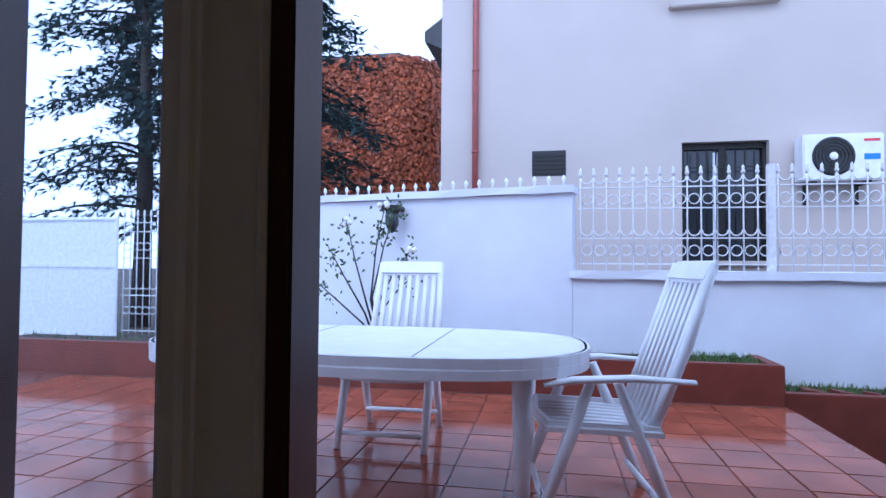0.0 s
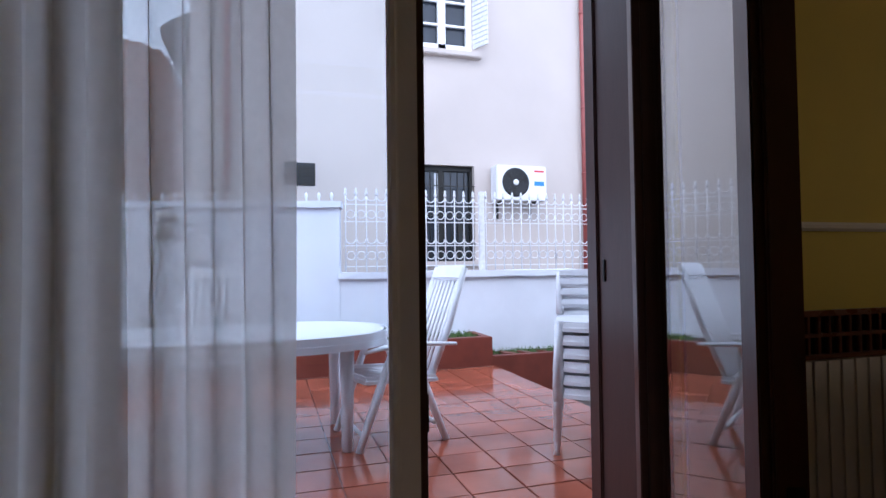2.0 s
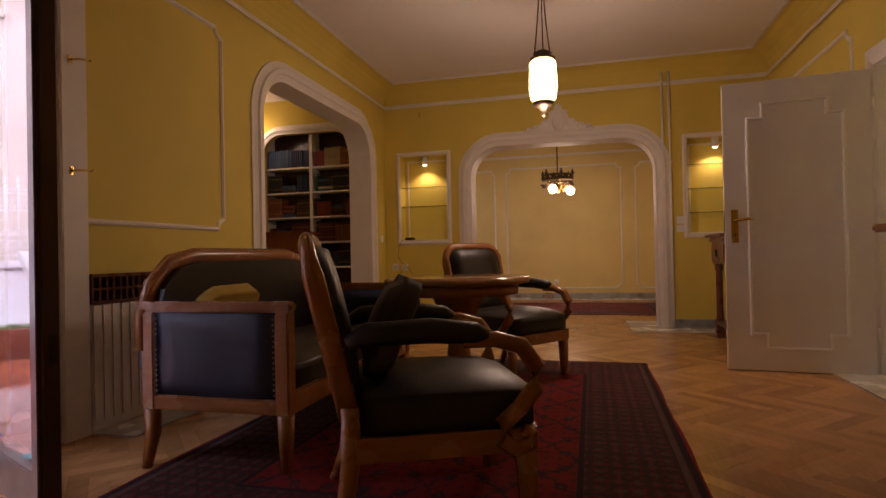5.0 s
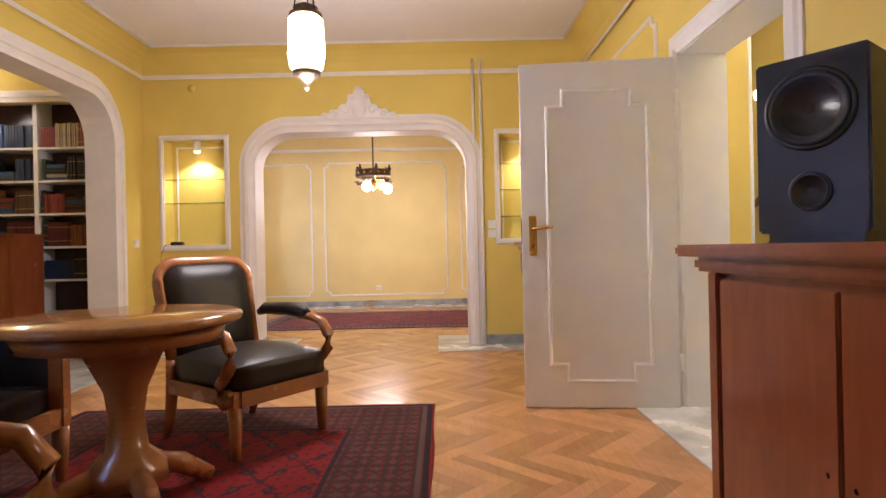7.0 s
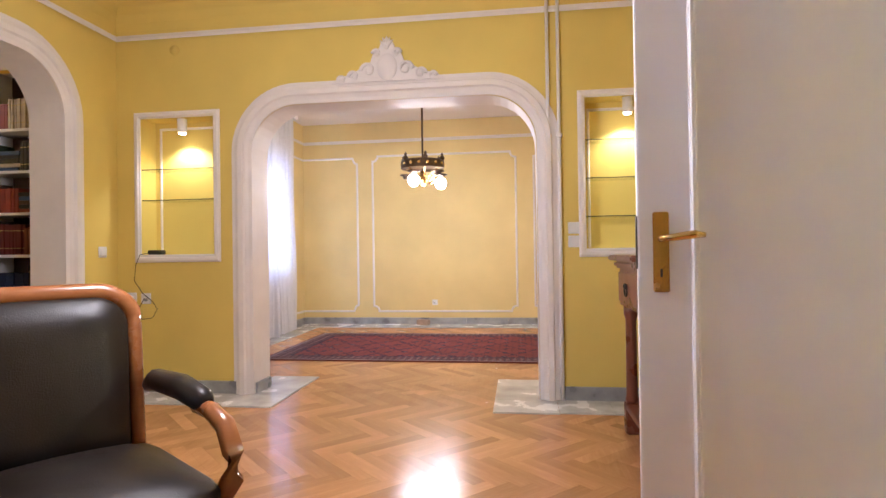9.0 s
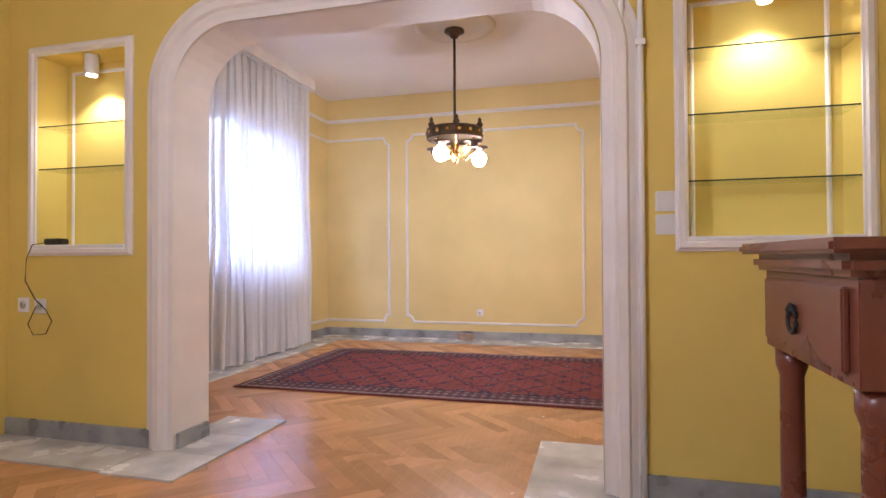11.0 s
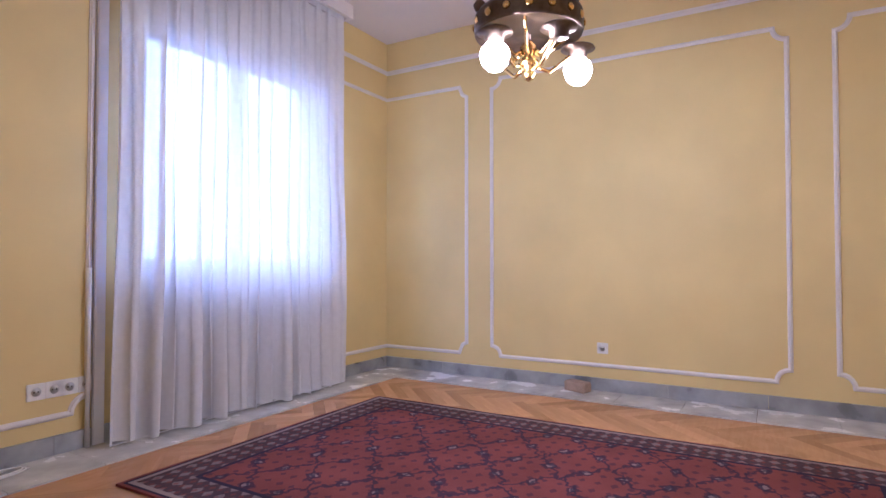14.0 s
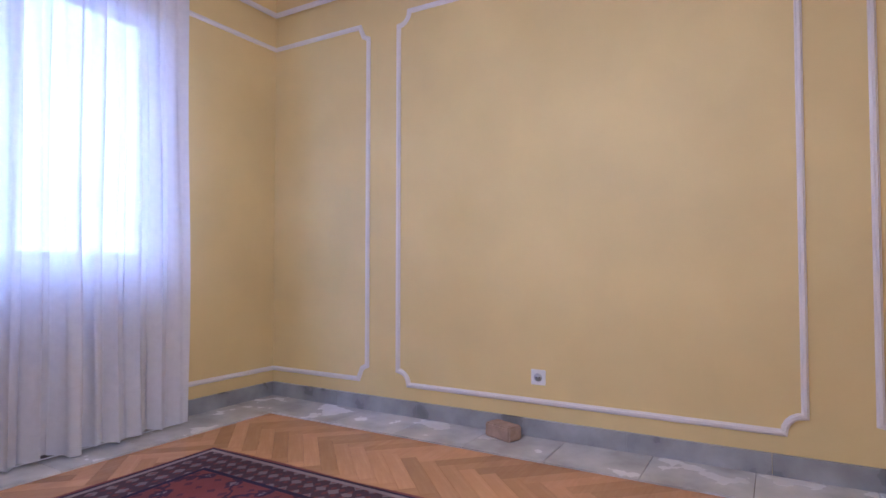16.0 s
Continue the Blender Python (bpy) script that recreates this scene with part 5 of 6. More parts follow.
def plate(m, kind, label):
    own = thing(kind, m, label, kind.replace("_", " "), kind + "s on the walls")
    part("frame", boxes((-0.041, 0.041, -0.009, 0, -0.041, 0.041), bevel=0.003), SOCKET, own)
    if kind == "light_switch":
        part("rocker", boxes((-0.027, 0.027, -0.014, -0.009, -0.03, 0.03), bevel=0.003), SOCKET, own)
    else:
        part("well", lathe([(0.022, 0.0105), (0.02, 0.010), (0.019, 0.001), (0, 0.0005)], 20, pose(0, 0, 0, 90)), SOCKET, own)
        for s in (-1, 1):
            part("hole", lathe([(0.004, 0.0015), (0, 0.002)], 8, pose(s * 0.009, -0.0095, 0, 90)), BLACK, own)
    return own


FACE_E, FACE_N = pose(0, 0, 0, 0, 0, -90), pose(0, 0, 0)
for y, z, kd in ((-3.86, 1.22, "light_switch"), (-3.86, 1.125, "light_switch"), (-0.47, 0.74, "socket"), (-0.59, 0.735, "socket")):
    plate(Matrix.Translation((E1, y, z)) @ FACE_E, kd, "white square wall %s on yellow paint" % kd.replace("_", " "))
plate(Matrix.Translation((4.86, N1, 1.1)) @ FACE_N, "light_switch", "white square light switch on yellow paint")
plate(Matrix.Translation((FAR, -2.23, 0.33)) @ FACE_E, "socket", "white square wall socket above the skirting")
for x in (6.338, 6.42, 6.492, 6.574):
    plate(Matrix.Translation((x, N2, 0.34)) @ FACE_N, "socket", "white wall socket beside the curtain")
for y in (-3.69, -3.765):
    pp = thing("heating_pipe", pose(E1 - 0.025, y, 0), "white painted heating pipe running up the wall", "pipe", "heating pipes")
    part("pipe", tube([(0, 0, 0.0), (0, 0, 2.9)], 0.012, 10), WHITE, pp)
    part("clip", boxes((-0.018, 0.025, -0.02, 0.02, 1.86, 1.885), bevel=0.003), WHITE, pp)
wp = thing("heating_pipe", pose(6.57, N2 - 0.03, 0), "white painted pipe beside the curtain", "pipe", "heating pipes")
part("pipe", tube([(0, 0, 0.0), (0, 0, 0.95)], 0.012, 10), WHITE, wp)
ad = thing("power_adapter", pose(E1 + 0.03, -0.66, 1.076), "small black adapter with a dangling cable on the niche sill", "adapter")
part("body", boxes((-0.03, 0.03, -0.06, 0.06, 0, 0.035), bevel=0.006), BLACK, ad)
part("cable", tube([(0, 0.06, 0.015), (-0.06, 0.10, 0.0), (-0.07, 0.13, -0.08), (-0.06, 0.15, -0.2), (-0.06, 0.08, -0.3), (-0.06, 0.0, -0.36), (-0.06, -0.04, -0.42), (-0.06, 0.0, -0.49), (-0.06, 0.09, -0.5), (-0.06, 0.13, -0.44), (-0.06, 0.07, -0.34)], 0.003, 6), BLACK, ad)
solid("junction_cover", lathe([(0.04, 0), (0.04, 0.006), (0.0, 0.009)], 24), YELLOW, "round painted junction box cover", "cover", at=pose(E1, -0.85, 2.66, 0, -90))
bk = solid("brick_fragment", boxes((-0.09, 0.09, -0.05, 0.05, 0, 0.075), bevel=0.008), mat("rough_tan_brick", (0.42, 0.30, 0.22), 0.9, var=0.25, scale=20, bump=1), "tan brick standing against the skirting", "brick", at=pose(FAR - 0.11, -2.07, 0.012, 0, 0, 70))

wr = thing("loose_wires", pose(6.07, N2, 0.36), "loose dark wires hanging from the wall", "wires")
for k in range(2):
    part("wire", tube([(0, 0, 0), (0.01 + k * 0.01, -0.03, 0.015), (0.02, -0.035, -0.03), (0.012 + k * 0.015, -0.03, -0.10)], [0.004, 0.005, 0.006, 0.009], 6), BRONZE, wr)
solid("cable_coil", tube([((0.10 - i * 0.0006) * math.cos(i * 0.4) * 1.4, (0.05 - i * 0.0003) * math.sin(i * 0.4), 0.005 + 0.0004 * i) for i in range(40)], 0.004, 6), SOCKET, "small coil of white cable on the marble border", "cable", at=pose(6.12, N2 - 0.13, 0.012))

# ---- outside: ground, garden walls, neighbours; laid out from the corner of the terrace ----
SITE = Matrix.Translation((-0.386, -0.573, 0))
solid("ground", boxes((-150, 150, 0.6, 300, -0.9, -0.62)), SOIL, "damp dark garden ground", "ground", kind="structure")
solid("terrace_base", boxes((-6.5, 1.80, 0.70, 5.5, -0.62, TZ - 0.012), (-1.17, 0.53, 0.375, 0.70, -0.62, TZ - 0.012)), TILEJOINT, "mortar bed under the terrace tiles", "terrace", kind="structure")
YW = 5.5


def garden_wall(name, p, q, h, label):
    d = Vector((q[0] - p[0], q[1] - p[1], 0))
    own = thing(name, Matrix.Translation((p[0], p[1], 0)) @ Matrix.Rotation(math.atan2(d.y, d.x), 4, "Z"), label, "garden wall", kind="structure")
    part("masonry", boxes((0, d.length, 0, 0.2, -0.62, h - 0.08)), GARDENWALL, own)
    bm = boxes((-0.03, d.length + 0.02, -0.05, 0.25, h - 0.08, h))
    bmesh.ops.subdivide_edges(bm, edges=[e for e in bm.edges if abs(e.verts[0].co.x - e.verts[1].co.x) > 0.5], cuts=14)
    for v in bm.verts:
        v.co += Vector((0, random.uniform(-0.008, 0.008), random.uniform(-0.008, 0.008)))
    part("coping", bm, GARDENWALL, own)
    return own, d.length


hw, hl = garden_wall("garden_wall_high", (-4.3, 6.45), (0.136, YW), 1.76, "tall white rendered garden wall with coping")
lw, ll = garden_wall("garden_wall_low", (0.14, YW), (4.35, YW), 0.92, "low white rendered garden wall with a damp foot")
spike = finish("spike", lathe([(0.012, 0), (0.012, 0.05), (0.024, 0.07), (0.018, 0.095), (0.0, 0.12)], 6), IRON)
for i in range(30):
    ob = new("spike", spike)
    ob.parent = hw
    ob.matrix_basis = pose(0.1 + i * (hl - 0.2) / 29, 0.1, 1.76)


def iron_fence(name, m, length, h, label, step=0.125):
    """White wrought-iron fence: bars, two rows of rings, rails and tips."""
    own = thing(name, m, label, "fence")
    n = int(length / step)
    bar = finish("bar", tube([(0, 0, 0), (0, 0, h)], 0.008, 5), IRON)
    tip = finish("tip", lathe([(0.01, 0), (0.022, 0.03), (0.012, 0.05), (0.016, 0.07), (0, 0.1)], 6), IRON)
    ring = finish("ring", tube([(0.05 * math.cos(a), 0, 0.05 * math.sin(a)) for a in [math.pi * k / 6 for k in range(13)]], 0.006, 4), IRON)
    half = finish("scroll", tube([(0.055 * math.cos(a), 0, 0.055 * math.sin(a)) for a in [math.pi + math.pi * k / 7 for k in range(8)]], 0.007, 4), IRON)
    for i in range(n + 1):
        x = i * step + 0.02
        for nm, me, mm in (("bar", bar, pose(x, 0, 0)), ("tip", tip, pose(x, 0, h - 0.02)), ("ring", ring, pose(x + step / 2, 0, h * 0.21)), ("scroll", half, pose(x + step / 2, 0, h * 0.42)), ("scroll", half, pose(x + step / 2, 0, h * 0.97)), ("ring", ring, pose(x + step / 2, 0, h * 0.74))):
            ob = new(nm, me)
            ob.parent, ob.matrix_basis = own, mm
    for z in (0.06, h * 0.33, h * 0.64, h * 0.86):
        part("rail", boxes((0, length, -0.012, 0.012, z, z + 0.012)), IRON, own)
    return own


f1 = iron_fence("iron_fence", pose(0.2, YW + 0.1, 0.92), 1.72, 0.94, "white wrought-iron fence on the low wall")
f2 = iron_fence("iron_fence", pose(2.0, YW + 0.1, 0.92), 2.2, 0.94, "white wrought-iron fence on the low wall")
solid("fence_post", boxes((1.925, 1.99, YW + 0.06, YW + 0.13, 0.92, 1.93), bevel=0.005), IRON, "white steel fence post on the low wall", "post")
solid("wall_pier", boxes((4.2, 4.42, YW - 0.02, YW + 0.22, -0.62, 1.85), bevel=0.01), GARDENWALL, "white rendered pier at the wall end", "pier", kind="structure")
solid("gate_pillar", boxes((-4.72, -4.3, 6.4, 6.75, -0.62, 2.32), bevel=0.015), GARDENWALL, "white rendered gate pillar", "pillar", kind="structure")
gl = thing("garden_lamp", pose(-4.6, 6.4, 2.1), "white outdoor bracket lamp on the pillar", "lamp")
part("bracket", tube([(0.2, 0, -0.5), (0.05, -0.05, -0.45), (0.02, -0.08, -0.25), (0.0, -0.12, 0.0)], 0.015, 6), IRON, gl)
part("head", boxes((-0.14, 0.1, -0.16, -0.06, 0.0, 0.08), bevel=0.02), IRON, gl)
iron_fence("side_fence", pose(-5.7, 6.5, 0.0), 1.0, 1.6, "white wrought-iron side fence beside the gate", 0.1)
gt = thing("side_gate", pose(-7.6, 6.45, 0), "white sheet-metal gate panel", "gate")
part("sheet", boxes((0, 1.85, 0, 0.03, -0.1, 1.55)), IRON, gt)
part("frame", moulding([(0, 0, -0.1), (0, 0, 1.55), (1.85, 0, 1.55), (1.85, 0, -0.1)], (0, -1, 0), 0.06, 0.02, closed=True), IRON, gt)
part("mid_rail", boxes((0, 1.85, -0.015, 0.0, 0.9, 0.95)), IRON, gt)
part("footing", boxes((-0.1, 2.0, -0.1, 0.15, -0.62, -0.1)), GARDENWALL, gt)

# planters with grass
for nm, x0, x1, y0, z1, lb in (("planter", -6.0, 1.80, 4.88, 0.16, "long red-brown brick planter along the wall"), ("planter", 1.83, 4.3, 4.98, -0.08, "lower red-brown planter with broken rim and weeds")):
    own = thing(nm, pose(0, 0, 0), lb, "planter")
    part("front_wall", boxes((x0, x1, y0, y0 + 0.1, -0.62, z1), bevel=0.008), PLANTER, own)
    part("side_wall", boxes((x1 - 0.1, x1, y0 + 0.1, YW - 0.01, -0.62, z1), bevel=0.008), PLANTER, own)
    part("soil", boxes((x0, x1 - 0.1, y0 + 0.1, YW - 0.01, -0.62, z1 - 0.03)), SOIL, own)
    gb = bmesh.new()
    rg = random.Random(5)
    for _ in range(1500):
        x = rg.uniform(max(x0, 0.9 if x0 < 0 else x0), x1 - 0.1) if rg.random() < 0.6 else rg.uniform(x0, x1 - 0.1)
        y = rg.uniform(y0 + 0.12, YW - 0.03)
        h, a = rg.uniform(0.02, 0.075), rg.uniform(0, 6.28)
        d, w = Vector((math.cos(a), math.sin(a), 0)), 0.006
        p = Vector((x, y, z1 - 0.032))
        s = Vector((-d.y, d.x, 0)) * w
        gb.faces.new([gb.verts.new(q) for q in (p - s, p + s, p + d * h * 0.6 + Vector((0, 0, h)))])
    tagged(part("grass", gb, GRASS, own), kind="stuff")
    for k in range(3):
        part("loose_tile", boxes((-0.1, 0.1, -0.06, 0.06, 0, 0.02), bevel=0.004), PLANTER, own, at=pose(x0 + 0.3 + k * 0.22 if x0 > 0 else -3 + k, y0 + 0.2, z1 - 0.02, 4, 8, 30 * k))

# the beige neighbour
HY = 9.8
house = thing("neighbour_house", pose(0, 0, 0), "beige rendered house with barred window and downpipes", "house")
for b in ((-2.0, 2.09, HY, HY + 0.4, -0.62, 9.5), (3.43, 7.3, HY, HY + 0.4, -0.62, 9.5), (2.09, 3.43, HY, HY + 0.4, -0.62, 1.07), (2.09, 3.43, HY, HY + 0.4, 3.04, 5.45), (2.09, 3.43, HY, HY + 0.4, 7.1, 9.5), (-2.0, -1.6, HY + 0.4, HY + 8, -0.62, 9.5)):
    part("wall", boxes(b), HOUSEWALL, house)
part("roof", boxes((-2.5, 7.8, HY - 0.5, HY + 9, 9.5, 9.7)), ROOF, house)
# black sheet in place of the unlit rooms behind both windows
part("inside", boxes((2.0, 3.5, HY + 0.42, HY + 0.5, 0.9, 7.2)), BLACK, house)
w1 = part("window", boxes((2.09, 2.15, HY + 0.14, HY + 0.2, 1.07, 3.04), (3.37, 3.43, HY + 0.14, HY + 0.2, 1.07, 3.04), (2.15, 3.37, HY + 0.14, HY + 0.2, 2.94, 3.04), (2.7, 2.8, HY + 0.14, HY + 0.2, 1.07, 2.94)), DARKMETAL, house)
part("pane", boxes((2.15, 3.37, HY + 0.21, HY + 0.22, 1.07, 2.94)), DARKGLASS, w1)
part("curtain_edge", boxes((2.62, 2.78, HY + 0.2, HY + 0.208, 1.07, 2.9)), GARDENWALL, w1)
part("sill", boxes((1.98, 3.54, HY - 0.12, HY, 1.0, 1.07)), HOUSEWALL, w1)
barm = finish("window_bar", tube([(0, 0, 1.08), (0, 0, 2.9)], 0.012, 5), DARKMETAL)
for i in range(9):
    ob = new("window_bar", barm)
    ob.parent, ob.matrix_basis = w1, pose(2.17 + i * 0.147, HY - 0.02, 0)
for z in (1.4, 2.0, 2.6):
    part("cross_bar", boxes((2.09, 3.43, HY - 0.03, HY - 0.01, z, z + 0.02)), DARKMETAL, w1)
w2 = part("window", boxes((2.12, 2.24, HY + 0.05, HY + 0.15, 5.45, 7.1), (3.31, 3.43, HY + 0.05, HY + 0.15, 5.45, 7.1), (2.7, 2.86, HY + 0.05, HY + 0.15, 5.45, 7.1), (2.24, 3.31, HY + 0.05, HY + 0.15, 5.45, 5.56), (2.24, 3.31, HY + 0.06, HY + 0.12, 5.95, 5.99), (2.24, 3.31, HY + 0.06, HY + 0.12, 6.45, 6.49)), WHITE, house)
part("pane", boxes((2.24, 3.31, HY + 0.16, HY + 0.17, 5.5, 7.1)), DARKGLASS, w2)
part("sill", boxes((1.89, 3.60, HY - 0.15, HY + 0.05, 5.28, 5.40), bevel=0.02), HOUSEWALL, w2)
for sx, a in ((2.10, 115), (3.45, 65)):
    sh = part("shutter", boxes(*[(0, 0.42, -0.015, 0.015, 5.5 + k * 0.1, 5.58 + k * 0.1) for k in range(15)]), IRON, w2, "white louvred shutter", at=pose(sx, HY, 0, 0, 0, -a))
vt = part("vent", boxes(*[(-0.36, 0.18, HY - 0.02, HY - 0.005, 2.56 + k * 0.075, 2.61 + k * 0.075) for k in range(5)]), DARKMETAL, house, "dark louvred vent")
# black sheet painted as the shade between the vent louvres
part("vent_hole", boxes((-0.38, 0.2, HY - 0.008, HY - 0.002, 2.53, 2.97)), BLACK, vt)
for x in (-1.37, 5.98):
    p = part("downpipe", tube([(x, HY - 0.09, -0.6), (x, HY - 0.09, 9.5)], 0.055, 10), REDPIPE, house, "red-brown painted downpipe")
    for z in (1.0, 2.95, 4.4, 6.5):
        part("pipe_clip", lathe([(0.065, z), (0.065, z + 0.04)], 10, Matrix.Translation((x, HY - 0.09, 0))), REDPIPE, p)
ac = thing("air_conditioner", pose(3.76, HY - 0.42, 2.3), "white outdoor air-conditioning unit on the beige wall", "air conditioner")
part("casing", boxes((0, 1.12, 0, 0.34, 0.0, 0.72), bevel=0.02), PLASTIC, ac)
part("fan_recess", lathe([(0.29, 0), (0.30, 0.006), (0.27, 0.002), (0.0, 0.001)], 32, pose(0.42, -0.002, 0.37, 90)), BLACK, ac)
for k in range(5):
    rr = 0.06 + k * 0.05
    part("guard_ring", tube([(0.42 + rr * math.cos(t), -0.014, 0.37 + rr * math.sin(t)) for t in [i * 0.2618 for i in range(25)]], 0.004, 4), DARKMETAL, ac)
for k in range(3):
    part("blade", slab([(0.05, 0.0), (0.25, 0.04), (0.26, 0.12), (0.08, 0.06)], "y", -0.006, -0.003), DARKMETAL, ac, at=pose(0.42, -0.004, 0.37, 0, k * 120))
part("hub", lathe([(0.065, 0), (0.055, 0.012), (0, 0.016)], 18, pose(0.42, -0.012, 0.37, 90)), PLASTIC, ac)
part("red_mark", boxes((0.84, 1.06, -0.003, 0.0, 0.59, 0.63)), mat("red_print", (0.6, 0.05, 0.06), 0.5), ac)
part("blue_label", boxes((0.84, 1.06, -0.003, 0.0, 0.31, 0.40)), mat("blue_print", (0.03, 0.22, 0.55), 0.5), ac)
for x in (0.15, 0.9):
    part("bracket", boxes((x, x + 0.04, 0.0, 0.42, -0.05, 0.0), (x, x + 0.04, 0.38, 0.42, -0.35, -0.05)), DARKMETAL, ac)
wing = thing("neighbour_wing", pose(0, 0, 0), "pale rendered wing with a slate eave", "house")
part("wall", boxes((-2.55, -2.05, 13.0, 20, -0.62, 6.2)), HOUSEWALL, wing)
part("roof", slab([(-2.95, 6.2), (-2.95, 6.42), (-2.5, 6.75), (-2.02, 6.85), (-2.02, 6.0), (-2.55, 6.0)], "y", 12.6, 20), ROOF, wing)

# the ivy-clad building: masonry, then thousands of leaves
ivy = thing("ivy_building", pose(0, 0, 0), "rounded building covered in red and orange autumn ivy", "building")
ivb = slab([(-9.6, 19)] + [(-5.6 + 1.5 * math.sin(t), 20.5 - 1.5 * math.cos(t)) for t in [i * 0.1745 for i in range(10)]] + [(-4.1, 28), (-9.6, 28)], "z", -0.62, 8.3)
part("wall", ivb, IVYWALL, ivy)
part("roof", slab([(-9.7, 18.9), (-5.3, 18.9), (-4.0, 20.5), (-4.0, 28), (-9.7, 28)], "z", 8.3, 8.45), ROOF, ivy)
ri = random.Random(3)
verts, faces = [], []
for _ in range(15000):
    s = ri.uniform(6.9, 15)
    z = ri.uniform(0, 8.35)
    if s < 11:
        c, nrm = Vector((-16.6 + s, 19.0, z)), Vector((0, -1, 0))
    else:
        t = min((s - 11) / 2.36, 1.57)
        c, nrm = Vector((-5.6 + 1.5 * math.sin(t), 20.5 - 1.5 * math.cos(t), z)), Vector((math.sin(t), -math.cos(t), 0))
        if s > 14.4:
            c.y += ri.uniform(0, 4)
    c += nrm * ri.uniform(0.03, 0.25)
    u = Vector((ri.uniform(-1, 1), ri.uniform(-1, 1), ri.uniform(-1, 1))).normalized()
    a = u.cross(nrm)
    a = a.normalized() if a.length > 0.1 else Vector((1, 0, 0))
    b = (nrm + u * 0.4).cross(a).normalized()
    r = ri.uniform(0.04, 0.085)
    k = len(verts)
    verts += [c + a * r, c + b * r, c - a * r, c - b * r * 1.3]
    faces.append((k, k + 1, k + 2, k + 3))
me = bpy.data.meshes.new("ivy_leaves")
me.from_pydata(verts, [], faces)
me.materials.append(IVY)
ob = new("ivy_leaves", me)
ob.parent = ivy
tagged(ob, kind="stuff")

# conifer with drooping boughs


def conifer(at, h, spread, seed):
    rt = random.Random(seed)
    own = thing("conifer_tree", at, "tall blue-green conifer with drooping needle boughs", "tree")
    part("trunk", tube([(0, 0, 0), (0.05, 0, h * 0.3), (-0.03, 0.04, h * 0.6), (0.02, 0, h)], [0.24, 0.19, 0.12, 0.03], 9), BARK, own)
    limbs, verts, faces = bmesh.new(), [], []
    for k in range(95):
        z = h * rt.uniform(0.22, 0.98)
        a = rt.uniform(0, 6.283)
        ln_ = spread * (1.05 - z / h * 0.75) * rt.uniform(0.6, 1.1)
        d = Vector((math.cos(a), math.sin(a), 0))
        pts = [Vector((0, 0, z)) + d * (ln_ * q) + Vector((0, 0, ln_ * (0.18 * q - 0.42 * q * q))) for q in (0, 0.25, 0.5, 0.75, 1.0)]
        tube(pts, [0.05, 0.04, 0.03, 0.02, 0.008], 5, limbs)
        for _ in range(110):
            q = rt.uniform(0.2, 1.0)
            i = min(int(q * 4), 3)
            p = pts[i].lerp(pts[i + 1], q * 4 - i)
            p = p + Vector((rt.gauss(0, 0.16), rt.gauss(0, 0.16), rt.gauss(-0.08, 0.12)))
            dd = (d + Vector((rt.uniform(-1, 1), rt.uniform(-1, 1), rt.uniform(-1.0, 0.3)))).normalized()
            s = dd.cross(Vector((rt.uniform(-1, 1), rt.uniform(-1, 1), 1))).normalized()
            for e in (-1, 0, 1):
                d3 = (dd + s * e * 0.5).normalized()
                w = d3.cross(Vector((0.3, 0.5, 1))).normalized() * 0.028
                j = len(verts)
                verts.extend((p - w, p + w, p + d3 * rt.uniform(0.14, 0.28)))
                faces.append((j, j + 1, j + 2))
    part("limbs", limbs, BARK, own)
    me = bpy.data.meshes.new("crown")
    me.from_pydata(verts, [], faces)
    me.materials.append(NEEDLE)
    ob = new("crown", me)
    ob.parent = own
    tagged(ob, kind="stuff")


conifer(pose(-6.2, 10.8, -0.62), 11.5, 3.6, 2)
conifer(pose(-10.2, 12.5, -0.62), 12.0, 3.8, 8)

# climbing rose on the wall
rose = thing("rose_bush", pose(-1.75, 5.42, 0.1), "sparse climbing rose with white blooms on the wall", "rose bush")
rr_ = random.Random(6)
stems, tips = bmesh.new(), []
for ex, ez in ((-0.75, 0.75), (-0.35, 1.3), (0.05, 1.45), (0.35, 1.05), (0.45, 0.85), (-0.55, 1.05), (0.2, 1.5)):
    pts = [(0, 0, -0.1), (-0.12 + ex * 0.1, -0.06, ez * 0.35), (ex * 0.55 - 0.08, -0.1, ez * 0.7), (ex, -0.14, ez)]
    tube(pts, [0.014, 0.011, 0.008, 0.004], 5, stems)
    tips.append(pts)
part("stems", stems, BARK, rose)
lv, lf = [], []
for pts in tips:
    for _ in range(38):
        q = rr_.uniform(0.45, 1.02)
        a, b = Vector(pts[2]), Vector(pts[3])
        p = a.lerp(b, (q - 0.45) / 0.55) + Vector((rr_.gauss(0, 0.06), rr_.gauss(0, 0.04), rr_.gauss(0, 0.06)))
        u = Vector((rr_.uniform(-1, 1), rr_.uniform(-1, 1), rr_.uniform(-1, 1))).normalized()
        w = u.cross(Vector((0.2, 1, 0.3))).normalized()
        k = len(lv)
        lv += [p, p + u * 0.025 + w * 0.014, p + u * 0.055, p + u * 0.025 - w * 0.014]
        lf.append((k, k + 1, k + 2, k + 3))
me = bpy.data.meshes.new("leaves")
me.from_pydata(lv, [], lf)
me.materials.append(LEAF)
ob = new("leaves", me)
ob.parent = rose
tagged(ob, kind="stuff")
